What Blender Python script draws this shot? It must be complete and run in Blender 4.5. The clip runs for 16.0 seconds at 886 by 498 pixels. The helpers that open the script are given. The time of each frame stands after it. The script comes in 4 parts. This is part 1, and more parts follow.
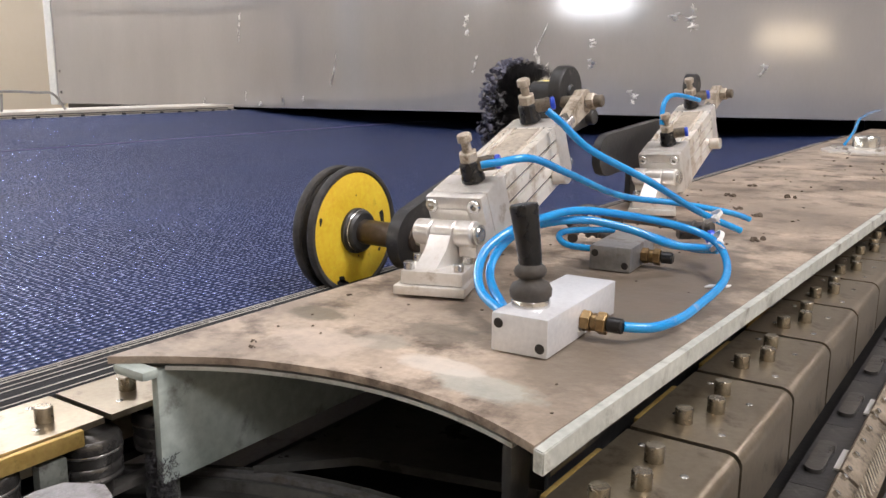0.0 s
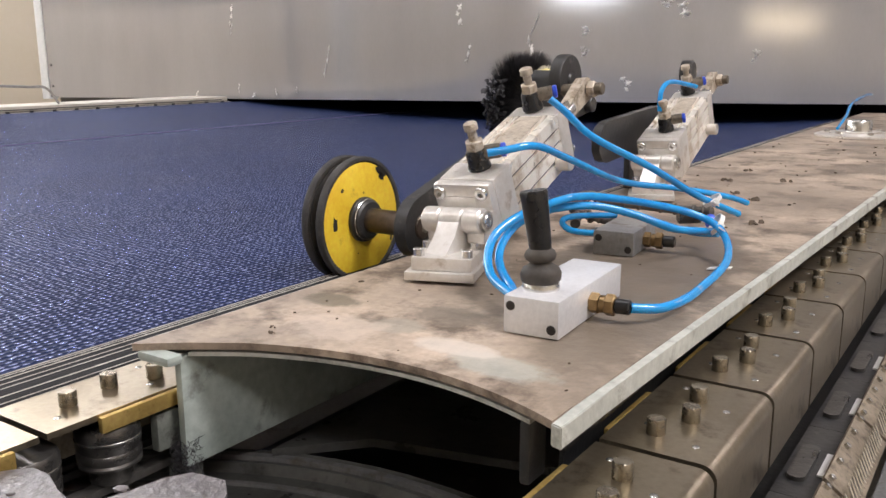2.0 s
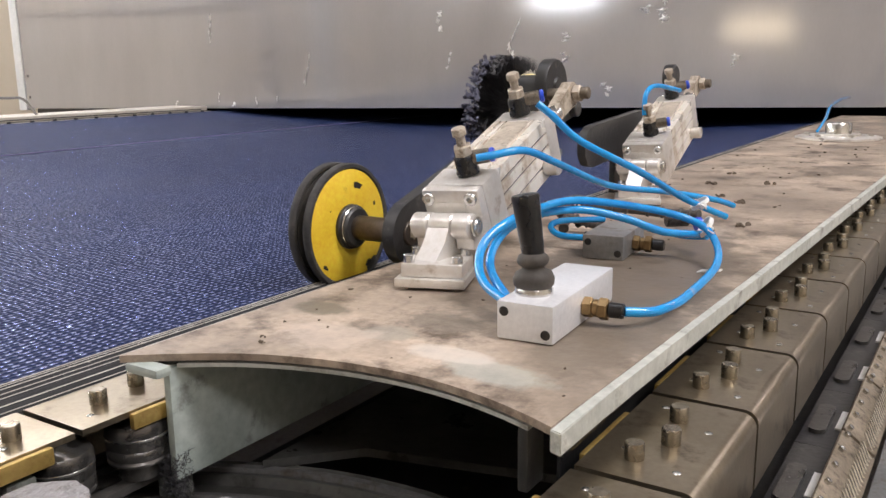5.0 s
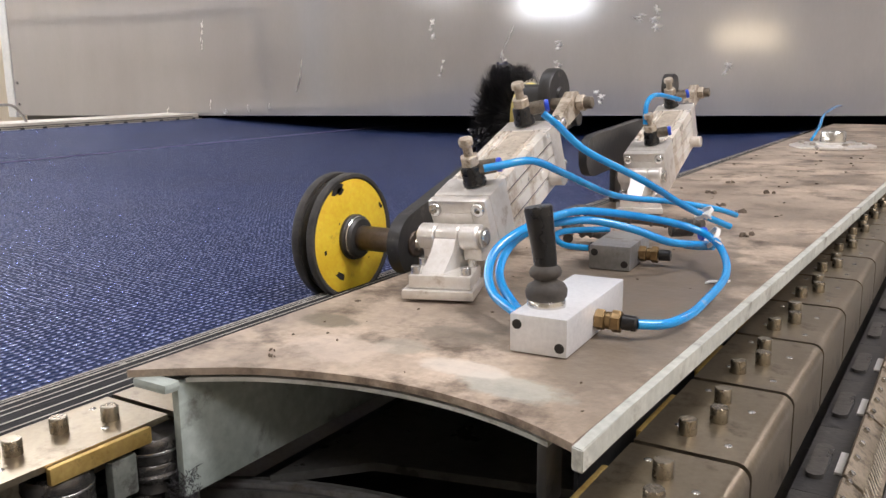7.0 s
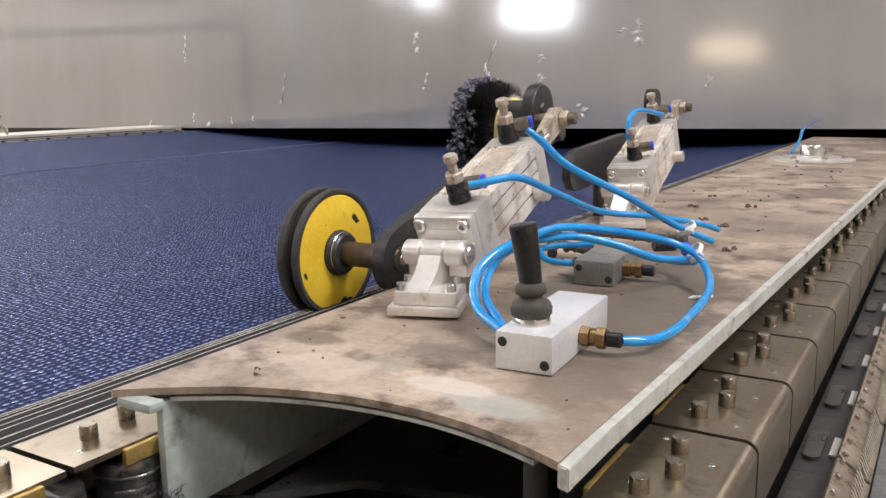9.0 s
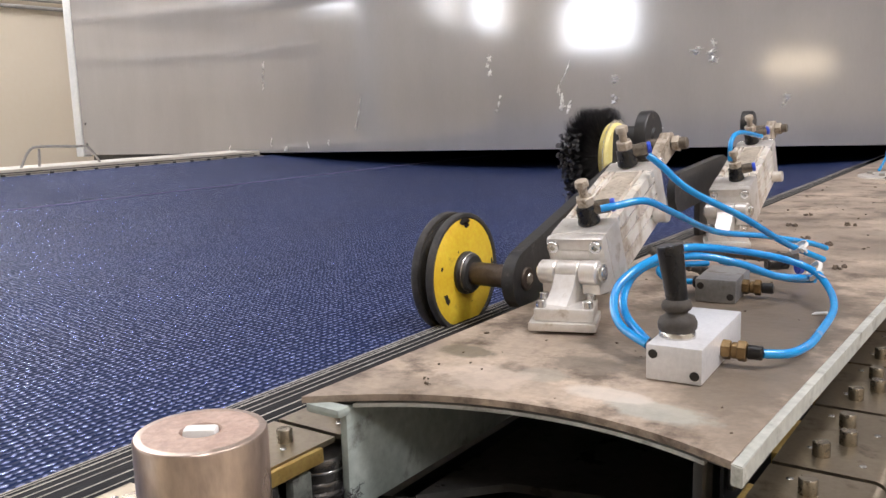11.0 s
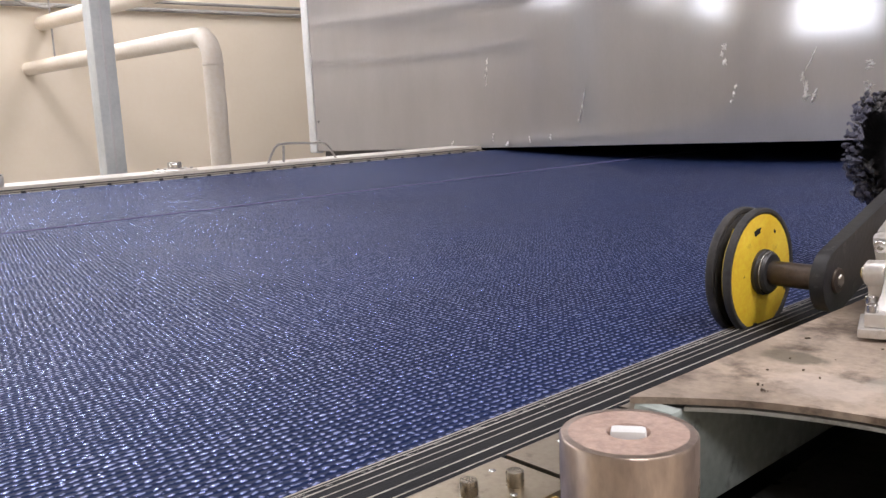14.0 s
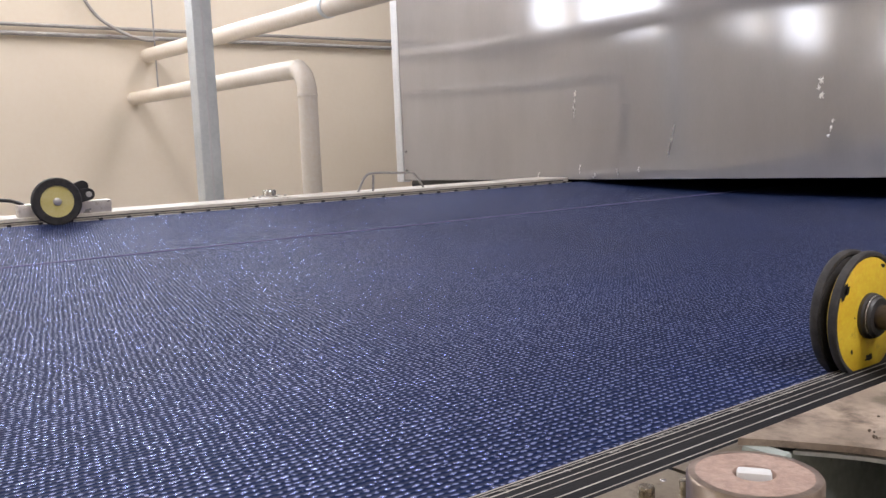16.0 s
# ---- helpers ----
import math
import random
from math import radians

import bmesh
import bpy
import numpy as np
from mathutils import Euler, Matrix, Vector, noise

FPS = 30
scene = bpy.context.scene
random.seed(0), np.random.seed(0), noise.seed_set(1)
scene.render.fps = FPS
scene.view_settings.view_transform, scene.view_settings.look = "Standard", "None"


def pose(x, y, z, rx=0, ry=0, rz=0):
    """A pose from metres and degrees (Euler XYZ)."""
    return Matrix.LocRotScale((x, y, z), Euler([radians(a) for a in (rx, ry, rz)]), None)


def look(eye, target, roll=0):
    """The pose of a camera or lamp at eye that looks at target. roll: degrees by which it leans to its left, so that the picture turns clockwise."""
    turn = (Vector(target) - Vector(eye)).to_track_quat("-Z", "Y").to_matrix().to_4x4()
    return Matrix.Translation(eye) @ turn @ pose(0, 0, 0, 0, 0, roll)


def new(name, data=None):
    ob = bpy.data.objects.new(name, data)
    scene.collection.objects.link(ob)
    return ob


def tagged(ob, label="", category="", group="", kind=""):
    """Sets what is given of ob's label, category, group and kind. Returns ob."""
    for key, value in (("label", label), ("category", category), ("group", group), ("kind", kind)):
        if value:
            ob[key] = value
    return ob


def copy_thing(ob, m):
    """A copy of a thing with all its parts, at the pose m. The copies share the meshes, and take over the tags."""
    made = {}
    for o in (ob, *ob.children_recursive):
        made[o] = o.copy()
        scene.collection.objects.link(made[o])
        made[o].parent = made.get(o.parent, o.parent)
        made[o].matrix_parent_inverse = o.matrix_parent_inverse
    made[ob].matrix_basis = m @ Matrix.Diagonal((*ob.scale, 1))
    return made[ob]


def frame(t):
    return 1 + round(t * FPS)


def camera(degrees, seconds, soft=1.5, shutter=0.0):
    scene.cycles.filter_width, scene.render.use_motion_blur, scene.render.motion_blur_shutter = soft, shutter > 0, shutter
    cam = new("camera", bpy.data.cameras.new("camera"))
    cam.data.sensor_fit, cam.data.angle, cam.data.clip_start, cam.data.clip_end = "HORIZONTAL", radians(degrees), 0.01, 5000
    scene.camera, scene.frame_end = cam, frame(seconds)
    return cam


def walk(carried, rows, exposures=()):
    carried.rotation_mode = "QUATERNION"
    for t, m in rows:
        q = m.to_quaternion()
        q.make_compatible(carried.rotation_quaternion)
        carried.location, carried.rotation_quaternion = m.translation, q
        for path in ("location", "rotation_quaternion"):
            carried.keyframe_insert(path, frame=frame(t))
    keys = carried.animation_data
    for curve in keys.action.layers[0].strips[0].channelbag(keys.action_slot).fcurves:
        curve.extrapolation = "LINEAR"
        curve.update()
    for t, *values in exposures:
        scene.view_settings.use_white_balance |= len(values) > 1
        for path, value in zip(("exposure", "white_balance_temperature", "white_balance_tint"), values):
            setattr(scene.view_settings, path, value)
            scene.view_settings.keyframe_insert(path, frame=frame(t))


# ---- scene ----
cam = camera(54.7, 16.0)
PATH = [
    (0, (0.155, -0.304, 0.157), (-0.955, 1.309, -0.249), 0.5),
    (0.5, (0.158, -0.309, 0.156), (-0.955, 1.302, -0.252), 0.3),
    (1, (0.158, -0.314, 0.156), (-0.949, 1.299, -0.259), 0.3),
    (1.5, (0.156, -0.32, 0.157), (-0.941, 1.297, -0.268), 0.2),
    (2, (0.154, -0.323, 0.158), (-0.94, 1.295, -0.272), -0.2),
    (2.5, (0.154, -0.326, 0.159), (-0.935, 1.297, -0.264), -0.3),
    (3, (0.153, -0.326, 0.159), (-0.925, 1.306, -0.256), -0.2),
    (3.5, (0.15, -0.324, 0.156), (-0.916, 1.316, -0.26), -0.2),
    (4, (0.147, -0.323, 0.156), (-0.912, 1.321, -0.263), -0.4),
    (4.5, (0.148, -0.322, 0.156), (-0.915, 1.321, -0.26), -0.7),
    (7, (0.132, -0.324, 0.158), (-0.91, 1.337, -0.24), -0.6),
    (7.5, (0.134, -0.322, 0.159), (-0.896, 1.346, -0.238), -0.7),
    (8, (0.136, -0.32, 0.16), (-0.875, 1.362, -0.228), -0.6),
    (10.5, (0.114, -0.371, 0.169), (-0.941, 1.295, -0.169), -1.2),
    (11, (0.106, -0.397, 0.172), (-1.026, 1.22, -0.152), -1.6),
    (11.5, (0.095, -0.409, 0.172), (-1.098, 1.165, -0.142), -1.7),
    (12, (0.083, -0.418, 0.173), (-1.16, 1.117, -0.139), -1.6),
    (12.5, (0.071, -0.426, 0.174), (-1.234, 1.059, -0.135), -2.0),
    (13, (0.056, -0.426, 0.173), (-1.307, 1.003, -0.139), -2.4),
    (13.5, (0.045, -0.429, 0.172), (-1.376, 0.942, -0.144), -2.6),
    (14, (0.039, -0.436, 0.172), (-1.445, 0.867, -0.146), -2.7),
    (14.5, (0.039, -0.443, 0.174), (-1.496, 0.801, -0.139), -2.8),
    (15, (0.039, -0.451, 0.177), (-1.535, 0.748, -0.115), -2.7),
    (15.5, (0.041, -0.456, 0.177), (-1.554, 0.72, -0.089), -2.6),
    (16, (0.044, -0.466, 0.182), (-1.563, 0.699, -0.062), -2.2),
]
walk(cam, [(t, look(eye, target, roll)) for t, eye, target, roll in PATH],
     exposures=((0, -0.1, 6450, 11), (10, -0.1, 6400, 11), (12, -0.2, 6350, 12), (14, -0.28, 6300, 14), (16, -0.45, 6300, 14)))

# ---- light: a closed hall with ceiling tubes and side windows ----
world = bpy.data.worlds.new("world")
scene.world = world
world.use_nodes = True
world.node_tree.nodes["Background"].inputs[0].default_value = (0.75, 0.8, 0.9, 1)
world.node_tree.nodes["Background"].inputs[1].default_value = 0.05


def area(name, x, y, z, rx, ry, rz, sx, sy, watts, colour):
    d = bpy.data.lights.new(name, "AREA")
    d.shape, d.size, d.size_y, d.energy, d.color = "RECTANGLE", sx, sy, watts, colour
    ob = new(name, d)
    ob.matrix_world = pose(x, y, z, rx, ry, rz)
    return ob


V = 0.0828        # chain and cloth speed, m/s
PITCH = 0.1103    # chain pitch, nine links round the sprocket
SPR = (-0.127, -0.215)   # sprocket centre
RAD = 0.158       # chain radius round the sprocket


# ---- materials ----
def ramp_node(nt, fac, stops):
    r = nt.nodes.new("ShaderNodeValToRGB")
    while len(r.color_ramp.elements) < len(stops):
        r.color_ramp.elements.new(0.5)
    for e, (p, c) in zip(r.color_ramp.elements, stops):
        e.position, e.color = p, (*c, 1)
    nt.links.new(fac, r.inputs[0])
    return r.outputs[0]


def mat(name, c1, c2, rough=0.5, metal=0.0, scale=8.0, fine=120.0, bump=0.15, rough_var=0.15, dirt=None, dirt_at=0.62, stretch=(1, 1, 1), coat=0.0, grainy=0.35):
    """Two-scale noise colour, dirt blotches, varied gloss and fine relief in object space (metres)."""
    m = bpy.data.materials.new(name)
    m.use_nodes = True
    nt = m.node_tree
    b = nt.nodes["Principled BSDF"]
    tc = nt.nodes.new("ShaderNodeTexCoord")
    mp = nt.nodes.new("ShaderNodeMapping")
    mp.inputs["Scale"].default_value = stretch
    nt.links.new(tc.outputs["Object"], mp.inputs[0])

    def noise_tex(s, detail=5, r=0.6):
        n = nt.nodes.new("ShaderNodeTexNoise")
        n.inputs["Scale"].default_value, n.inputs["Detail"].default_value, n.inputs["Roughness"].default_value = s, detail, r
        nt.links.new(mp.outputs[0], n.inputs["Vector"])
        return n.outputs[0]

    big, small = noise_tex(scale), noise_tex(fine, 3)
    col = ramp_node(nt, big, [(0.35, c1), (0.68, c2)])
    mix = nt.nodes.new("ShaderNodeMixRGB")
    mix.blend_type = "OVERLAY"
    mix.inputs[0].default_value = grainy
    nt.links.new(col, mix.inputs[1])
    nt.links.new(small, mix.inputs[2])
    col = mix.outputs[0]
    if dirt:
        d = ramp_node(nt, noise_tex(scale * 2.3, 8, 0.7), [(dirt_at - 0.06, (0, 0, 0)), (dirt_at + 0.08, (1, 1, 1))])
        mx = nt.nodes.new("ShaderNodeMixRGB")
        nt.links.new(d, mx.inputs[0])
        nt.links.new(col, mx.inputs[1])
        mx.inputs[2].default_value = (*dirt, 1)
        col = mx.outputs[0]
    nt.links.new(col, b.inputs["Base Color"])
    mr = nt.nodes.new("ShaderNodeMapRange")
    mr.inputs[3].default_value, mr.inputs[4].default_value = max(0.03, rough - rough_var), min(1, rough + rough_var)
    nt.links.new(big, mr.inputs[0])
    nt.links.new(mr.outputs[0], b.inputs["Roughness"])
    b.inputs["Metallic"].default_value = metal
    b.inputs["Coat Weight"].default_value = coat
    bp = nt.nodes.new("ShaderNodeBump")
    bp.inputs["Strength"].default_value, bp.inputs["Distance"].default_value = bump, 0.002
    nt.links.new(small, bp.inputs["Height"])
    nt.links.new(bp.outputs[0], b.inputs["Normal"])
    return m


def glow(name, colour, strength):
    m = bpy.data.materials.new(name)
    m.use_nodes = True
    nt = m.node_tree
    nt.nodes.remove(nt.nodes["Principled BSDF"])
    e = nt.nodes.new("ShaderNodeEmission")
    e.inputs[0].default_value, e.inputs[1].default_value = (*colour, 1), strength
    nt.links.new(e.outputs[0], nt.nodes["Material Output"].inputs[0])
    return m


STEEL_PLATE = mat("worn_plate", (0.19, 0.148, 0.112), (0.53, 0.425, 0.33), 0.46, 0.0, 8.0, 160, 0.2, 0.22, (0.11, 0.08, 0.058), 0.555)
PLATE_EDGE = mat("painted_edge", (0.40, 0.41, 0.37), (0.54, 0.54, 0.49), 0.5, 0, 12, 140, 0.15, 0.1, (0.17, 0.15, 0.12), 0.61)
WEB_PAINT = mat("rail_paint", (0.32, 0.37, 0.34), (0.47, 0.51, 0.47), 0.45, 0, 9, 120, 0.1, 0.1, (0.10, 0.09, 0.075), 0.63)
# oily parts, and the painted shade under the plate and in the slots
OIL_SHADE_BLACK = mat("oily_shade_black", (0.030, 0.028, 0.026), (0.075, 0.070, 0.064), 0.3, 0, 25, 200, 0.2, 0.15, (0.12, 0.11, 0.10), 0.70)
CAST_ALU = mat("cast_aluminium", (0.66, 0.62, 0.57), (0.83, 0.80, 0.76), 0.30, 0.55, 14, 260, 0.12, 0.10, (0.40, 0.32, 0.23), 0.63)
BARREL_ALU = mat("barrel_aluminium", (0.80, 0.73, 0.63), (0.93, 0.89, 0.82), 0.27, 0.35, 10, 240, 0.06, 0.08, (0.48, 0.37, 0.26), 0.57)
DUSTY_ALU = mat("dusty_fitting", (0.40, 0.34, 0.27), (0.58, 0.51, 0.42), 0.5, 0.3, 40, 260, 0.2, 0.12, (0.20, 0.15, 0.10), 0.58)
FITTING = mat("greasy_fitting", (0.10, 0.085, 0.065), (0.24, 0.20, 0.155), 0.4, 0.6, 60, 300, 0.2, 0.12, (0.05, 0.04, 0.03), 0.6)
VALVE_ALU = mat("valve_aluminium", (0.66, 0.66, 0.67), (0.78, 0.78, 0.79), 0.4, 0.35, 18, 300, 0.08, 0.08, (0.42, 0.39, 0.35), 0.72)
VALVE_GREY = mat("valve_grey", (0.22, 0.22, 0.22), (0.32, 0.31, 0.30), 0.45, 0.4, 20, 260, 0.1, 0.1, (0.16, 0.13, 0.10), 0.6)
CHROME = mat("bright_steel", (0.55, 0.54, 0.52), (0.72, 0.71, 0.69), 0.22, 0.95, 30, 300, 0.05, 0.08)
BOLT_STEEL = mat("bolt_steel", (0.38, 0.35, 0.31), (0.58, 0.55, 0.50), 0.32, 0.9, 60, 400, 0.15, 0.12, (0.10, 0.08, 0.06), 0.66)
CAP_STEEL = mat("link_steel", (0.29, 0.242, 0.172), (0.41, 0.35, 0.26), 0.31, 0.92, 14, 260, 0.04, 0.08, (0.12, 0.092, 0.064), 0.60, (1, 1, 1), 0.0, 0.2)
BRONZE = mat("oily_bronze", (0.20, 0.13, 0.06), (0.34, 0.23, 0.11), 0.3, 0.8, 60, 300, 0.2, 0.1)
BRASS = mat("brass", (0.62, 0.42, 0.13), (0.74, 0.54, 0.20), 0.38, 0.75, 40, 300, 0.2, 0.12, (0.25, 0.16, 0.06), 0.64)
BRONZE_POST = mat("oiled_steel_post", (0.40, 0.31, 0.25), (0.52, 0.43, 0.36), 0.3, 0.85, 14, 250, 0.08, 0.1, (0.30, 0.21, 0.16), 0.62, (1, 1, 0.35))
RUST_TOP = mat("rusty_face", (0.42, 0.29, 0.23), (0.54, 0.40, 0.33), 0.55, 0.2, 60, 400, 0.2, 0.1)
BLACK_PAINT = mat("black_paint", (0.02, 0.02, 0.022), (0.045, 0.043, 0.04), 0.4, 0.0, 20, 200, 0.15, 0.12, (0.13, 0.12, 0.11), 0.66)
BLACK_PLASTIC = mat("black_plastic", (0.010, 0.010, 0.011), (0.020, 0.019, 0.019), 0.28, 0, 30, 300, 0.08, 0.08, (0.10, 0.09, 0.08), 0.72)
RUBBER_GREY = mat("dusty_rubber", (0.045, 0.038, 0.032), (0.085, 0.074, 0.063), 0.7, 0, 40, 300, 0.2, 0.1)
TYRE = mat("tyre_rubber", (0.030, 0.029, 0.029), (0.065, 0.060, 0.056), 0.75, 0, 50, 350, 0.3, 0.1)
YELLOW = mat("yellow_plastic", (0.74, 0.48, 0.03), (0.84, 0.60, 0.05), 0.45, 0, 22, 200, 0.08, 0.1, (0.50, 0.28, 0.03), 0.66)
PALE_YELLOW = mat("pale_yellow_plastic", (0.80, 0.68, 0.22), (0.88, 0.77, 0.34), 0.45, 0, 22, 200, 0.05, 0.1)
SPOT_BLACK = mat("worn_spot_and_hole_shade", (0.012, 0.01, 0.008), (0.03, 0.025, 0.02), 0.7, 0, 60, 300, 0.2, 0.1)
CRUMB = mat("brown_dirt", (0.07, 0.05, 0.035), (0.14, 0.105, 0.075), 0.8, 0, 120, 400, 0.3, 0.1)
BRISTLE = mat("bristle", (0.018, 0.018, 0.021), (0.075, 0.070, 0.074), 0.55, 0, 80, 400, 0.2, 0.1)
LINT = mat("blue_lint", (0.05, 0.05, 0.075), (0.15, 0.15, 0.20), 0.8, 0, 90, 400, 0.3, 0.1)
TUBE_BLUE = mat("blue_tube", (0.006, 0.23, 0.60), (0.02, 0.33, 0.74), 0.2, 0, 12, 90, 0.02, 0.08, (0.28, 0.36, 0.42), 0.66, (1, 1, 1), 0.3)
TUBE_DARK = mat("dark_hose", (0.05, 0.045, 0.04), (0.12, 0.105, 0.09), 0.6, 0, 60, 300, 0.2, 0.1)
COLLET_BLUE = mat("blue_collet", (0.02, 0.06, 0.5), (0.04, 0.10, 0.65), 0.3, 0, 40, 200, 0.02, 0.05)
WHITE_PLASTIC = mat("white_plastic", (0.72, 0.72, 0.70), (0.84, 0.84, 0.82), 0.4, 0, 40, 200, 0.03, 0.08)
PANEL_STEEL = mat("oven_panel_steel", (0.40, 0.385, 0.39), (0.47, 0.455, 0.46), 0.105, 0.42, 0.9, 60, 0.0, 0.025, None, 0.6, (2, 1, 0.6), 0.0, 0.04)
# brighter than the panel: lamp reflections on the dents put into the colour
DENT_GLINT = mat("dent_highlight", (0.66, 0.65, 0.64), (0.80, 0.79, 0.78), 0.30, 0.9, 30, 200, 0.05, 0.05)
TRIM_WHITE = mat("white_trim", (0.70, 0.71, 0.72), (0.80, 0.80, 0.80), 0.4, 0.1, 4, 60, 0.03, 0.08)
WALL_PAINT = mat("cream_wall", (0.80, 0.70, 0.55), (0.86, 0.76, 0.61), 0.75, 0, 0.8, 30, 0.008, 0.08, None, 0.6, (1, 1, 1), 0.0, 0.08)
CEIL_PAINT = mat("ceiling_paint", (0.62, 0.58, 0.52), (0.70, 0.67, 0.61), 0.8, 0, 0.8, 30, 0.05, 0.08)
FLOOR_CONC = mat("floor_concrete", (0.22, 0.21, 0.2), (0.34, 0.33, 0.31), 0.6, 0, 2, 60, 0.1, 0.12, (0.12, 0.11, 0.1), 0.66)
PIPE_CREAM = mat("cream_pipe", (0.78, 0.70, 0.59), (0.86, 0.79, 0.69), 0.5, 0, 3, 60, 0.04, 0.08)
GALV = mat("galvanised_post", (0.66, 0.70, 0.70), (0.82, 0.85, 0.85), 0.4, 0.15, 6, 80, 0.06, 0.12)
CABLE_GREY = mat("grey_cable", (0.3, 0.28, 0.26), (0.42, 0.4, 0.37), 0.5, 0, 10, 80, 0.03, 0.08)
# near-black and almost without gloss: the shade inside the oven is in the colour
OVEN_SHADE = mat("oven_inside_shade", (0.003, 0.003, 0.004), (0.007, 0.007, 0.008), 0.95, 0, 3, 40, 0.1, 0.04)
OVEN_SHADE.node_tree.nodes["Principled BSDF"].inputs["Specular IOR Level"].default_value = 0.05
BAND = mat("selvedge_band", (0.010, 0.010, 0.012), (0.022, 0.021, 0.022), 0.75, 0, 30, 400, 0.4, 0.1, (0.06, 0.057, 0.054), 0.70, (1, 0.2, 1))
BAND.node_tree.nodes["Principled BSDF"].inputs["Specular IOR Level"].default_value = 0.2
THREAD = mat("pale_thread", (0.42, 0.39, 0.34), (0.62, 0.59, 0.53), 0.5, 0, 30, 300, 0.1, 0.1)
GREASE = mat("greasy_sprocket", (0.11, 0.10, 0.103), (0.20, 0.185, 0.19), 0.36, 0.2, 22, 160, 0.5, 0.14, (0.05, 0.035, 0.028), 0.58)
ROLLER = mat("oily_roller", (0.10, 0.095, 0.09), (0.20, 0.19, 0.18), 0.28, 0.8, 40, 300, 0.1, 0.1)
BLOCK_GREEN = mat("grey_green_block", (0.11, 0.12, 0.105), (0.21, 0.22, 0.195), 0.45, 0.1, 40, 260, 0.2, 0.1, (0.05, 0.045, 0.04), 0.57)
STUD_STEEL = mat("oily_stud", (0.24, 0.205, 0.155), (0.36, 0.32, 0.25), 0.28, 0.9, 60, 300, 0.1, 0.1, (0.10, 0.08, 0.06), 0.6)
FOOT_GREY = mat("oily_grey", (0.070, 0.069, 0.064), (0.13, 0.128, 0.118), 0.30, 0, 22, 160, 0.15, 0.12, (0.035, 0.032, 0.028), 0.6)
PIN_STRIP = mat("pin_strip", (0.22, 0.18, 0.13), (0.36, 0.30, 0.23), 0.45, 0.6, 40, 300, 0.3, 0.12, (0.07, 0.055, 0.04), 0.58)


def cloth_material():
    """Blue knit: offset rows of raised stitches about 4 mm apart that catch the light, glints also painted in."""
    m = bpy.data.materials.new("blue_knit")
    m.use_nodes = True
    nt = m.node_tree
    b = nt.nodes["Principled BSDF"]
    tc = nt.nodes.new("ShaderNodeTexCoord")
    warp = nt.nodes.new("ShaderNodeTexNoise")
    warp.inputs["Scale"].default_value = 14
    nt.links.new(tc.outputs["Object"], warp.inputs["Vector"])
    add = nt.nodes.new("ShaderNodeVectorMath")
    add.operation = "MULTIPLY_ADD"
    add.inputs[1].default_value = (0.004, 0.006, 0)
    nt.links.new(warp.outputs["Color"], add.inputs[0])
    nt.links.new(tc.outputs["Object"], add.inputs[2])
    fine = nt.nodes.new("ShaderNodeTexNoise")
    fine.inputs["Scale"].default_value = 75
    nt.links.new(tc.outputs["Object"], fine.inputs["Vector"])
    add2 = nt.nodes.new("ShaderNodeVectorMath")
    add2.operation = "MULTIPLY_ADD"
    add2.inputs[1].default_value = (0.0065, 0.0105, 0)
    nt.links.new(fine.outputs["Color"], add2.inputs[0])
    nt.links.new(add.outputs[0], add2.inputs[2])
    add = add2
    sep = nt.nodes.new("ShaderNodeSeparateXYZ")
    nt.links.new(add.outputs[0], sep.inputs[0])

    def op(kind, a, c):
        n = nt.nodes.new("ShaderNodeMath")
        n.operation = kind
        for i, v in enumerate((a, c)):
            if isinstance(v, (int, float)):
                n.inputs[i].default_value = v
            elif v is not None:
                nt.links.new(v, n.inputs[i])
        return n.outputs[0]

    px, py = 0.0086, 0.0078
    sx = op("SINE", op("MULTIPLY", sep.outputs[0], 2 * math.pi / px), None)
    sy = op("SINE", op("MULTIPLY", op("ADD", sep.outputs[1], op("MULTIPLY", sep.outputs[0], 0.21)), 2 * math.pi / py), None)
    h = op("ADD", op("MULTIPLY", sx, 0.62), op("MULTIPLY", sy, 0.38))

    def noise_at(scale, detail):
        n = nt.nodes.new("ShaderNodeTexNoise")
        n.inputs["Scale"].default_value, n.inputs["Detail"].default_value = scale, detail
        nt.links.new(tc.outputs["Object"], n.inputs["Vector"])
        return n.outputs[0]

    grain, big, speck = noise_at(380, 3), noise_at(3, 4), noise_at(130, 2)
    # glints painted pale on the crowns of the stitches, broken up at random
    crown_glint = nt.nodes.new("ShaderNodeMapRange")
    crown_glint.inputs[1].default_value, crown_glint.inputs[2].default_value = 0.40, 1.15
    nt.links.new(op("ADD", op("ADD", h, op("MULTIPLY", op("SUBTRACT", grain, 0.5), 1.1)), op("MULTIPLY", op("SUBTRACT", speck, 0.5), 1.6)), crown_glint.inputs[0])
    # more glints painted in as sparse pale specks
    glint = nt.nodes.new("ShaderNodeMapRange")
    glint.inputs[1].default_value, glint.inputs[2].default_value = 0.70, 0.76
    nt.links.new(noise_at(170, 1), glint.inputs[0])
    mask = op("MAXIMUM", crown_glint.outputs[0], glint.outputs[0])
    bp = nt.nodes.new("ShaderNodeBump")
    bp.inputs["Strength"].default_value, bp.inputs["Distance"].default_value = 0.75, 0.0022
    nt.links.new(op("ADD", op("MULTIPLY", h, 0.45), op("MULTIPLY", grain, 0.25)), bp.inputs["Height"])
    nt.links.new(bp.outputs[0], b.inputs["Normal"])
    base = ramp_node(nt, big, [(0.3, (0.0062, 0.0140, 0.052)), (0.7, (0.0088, 0.0195, 0.072))])
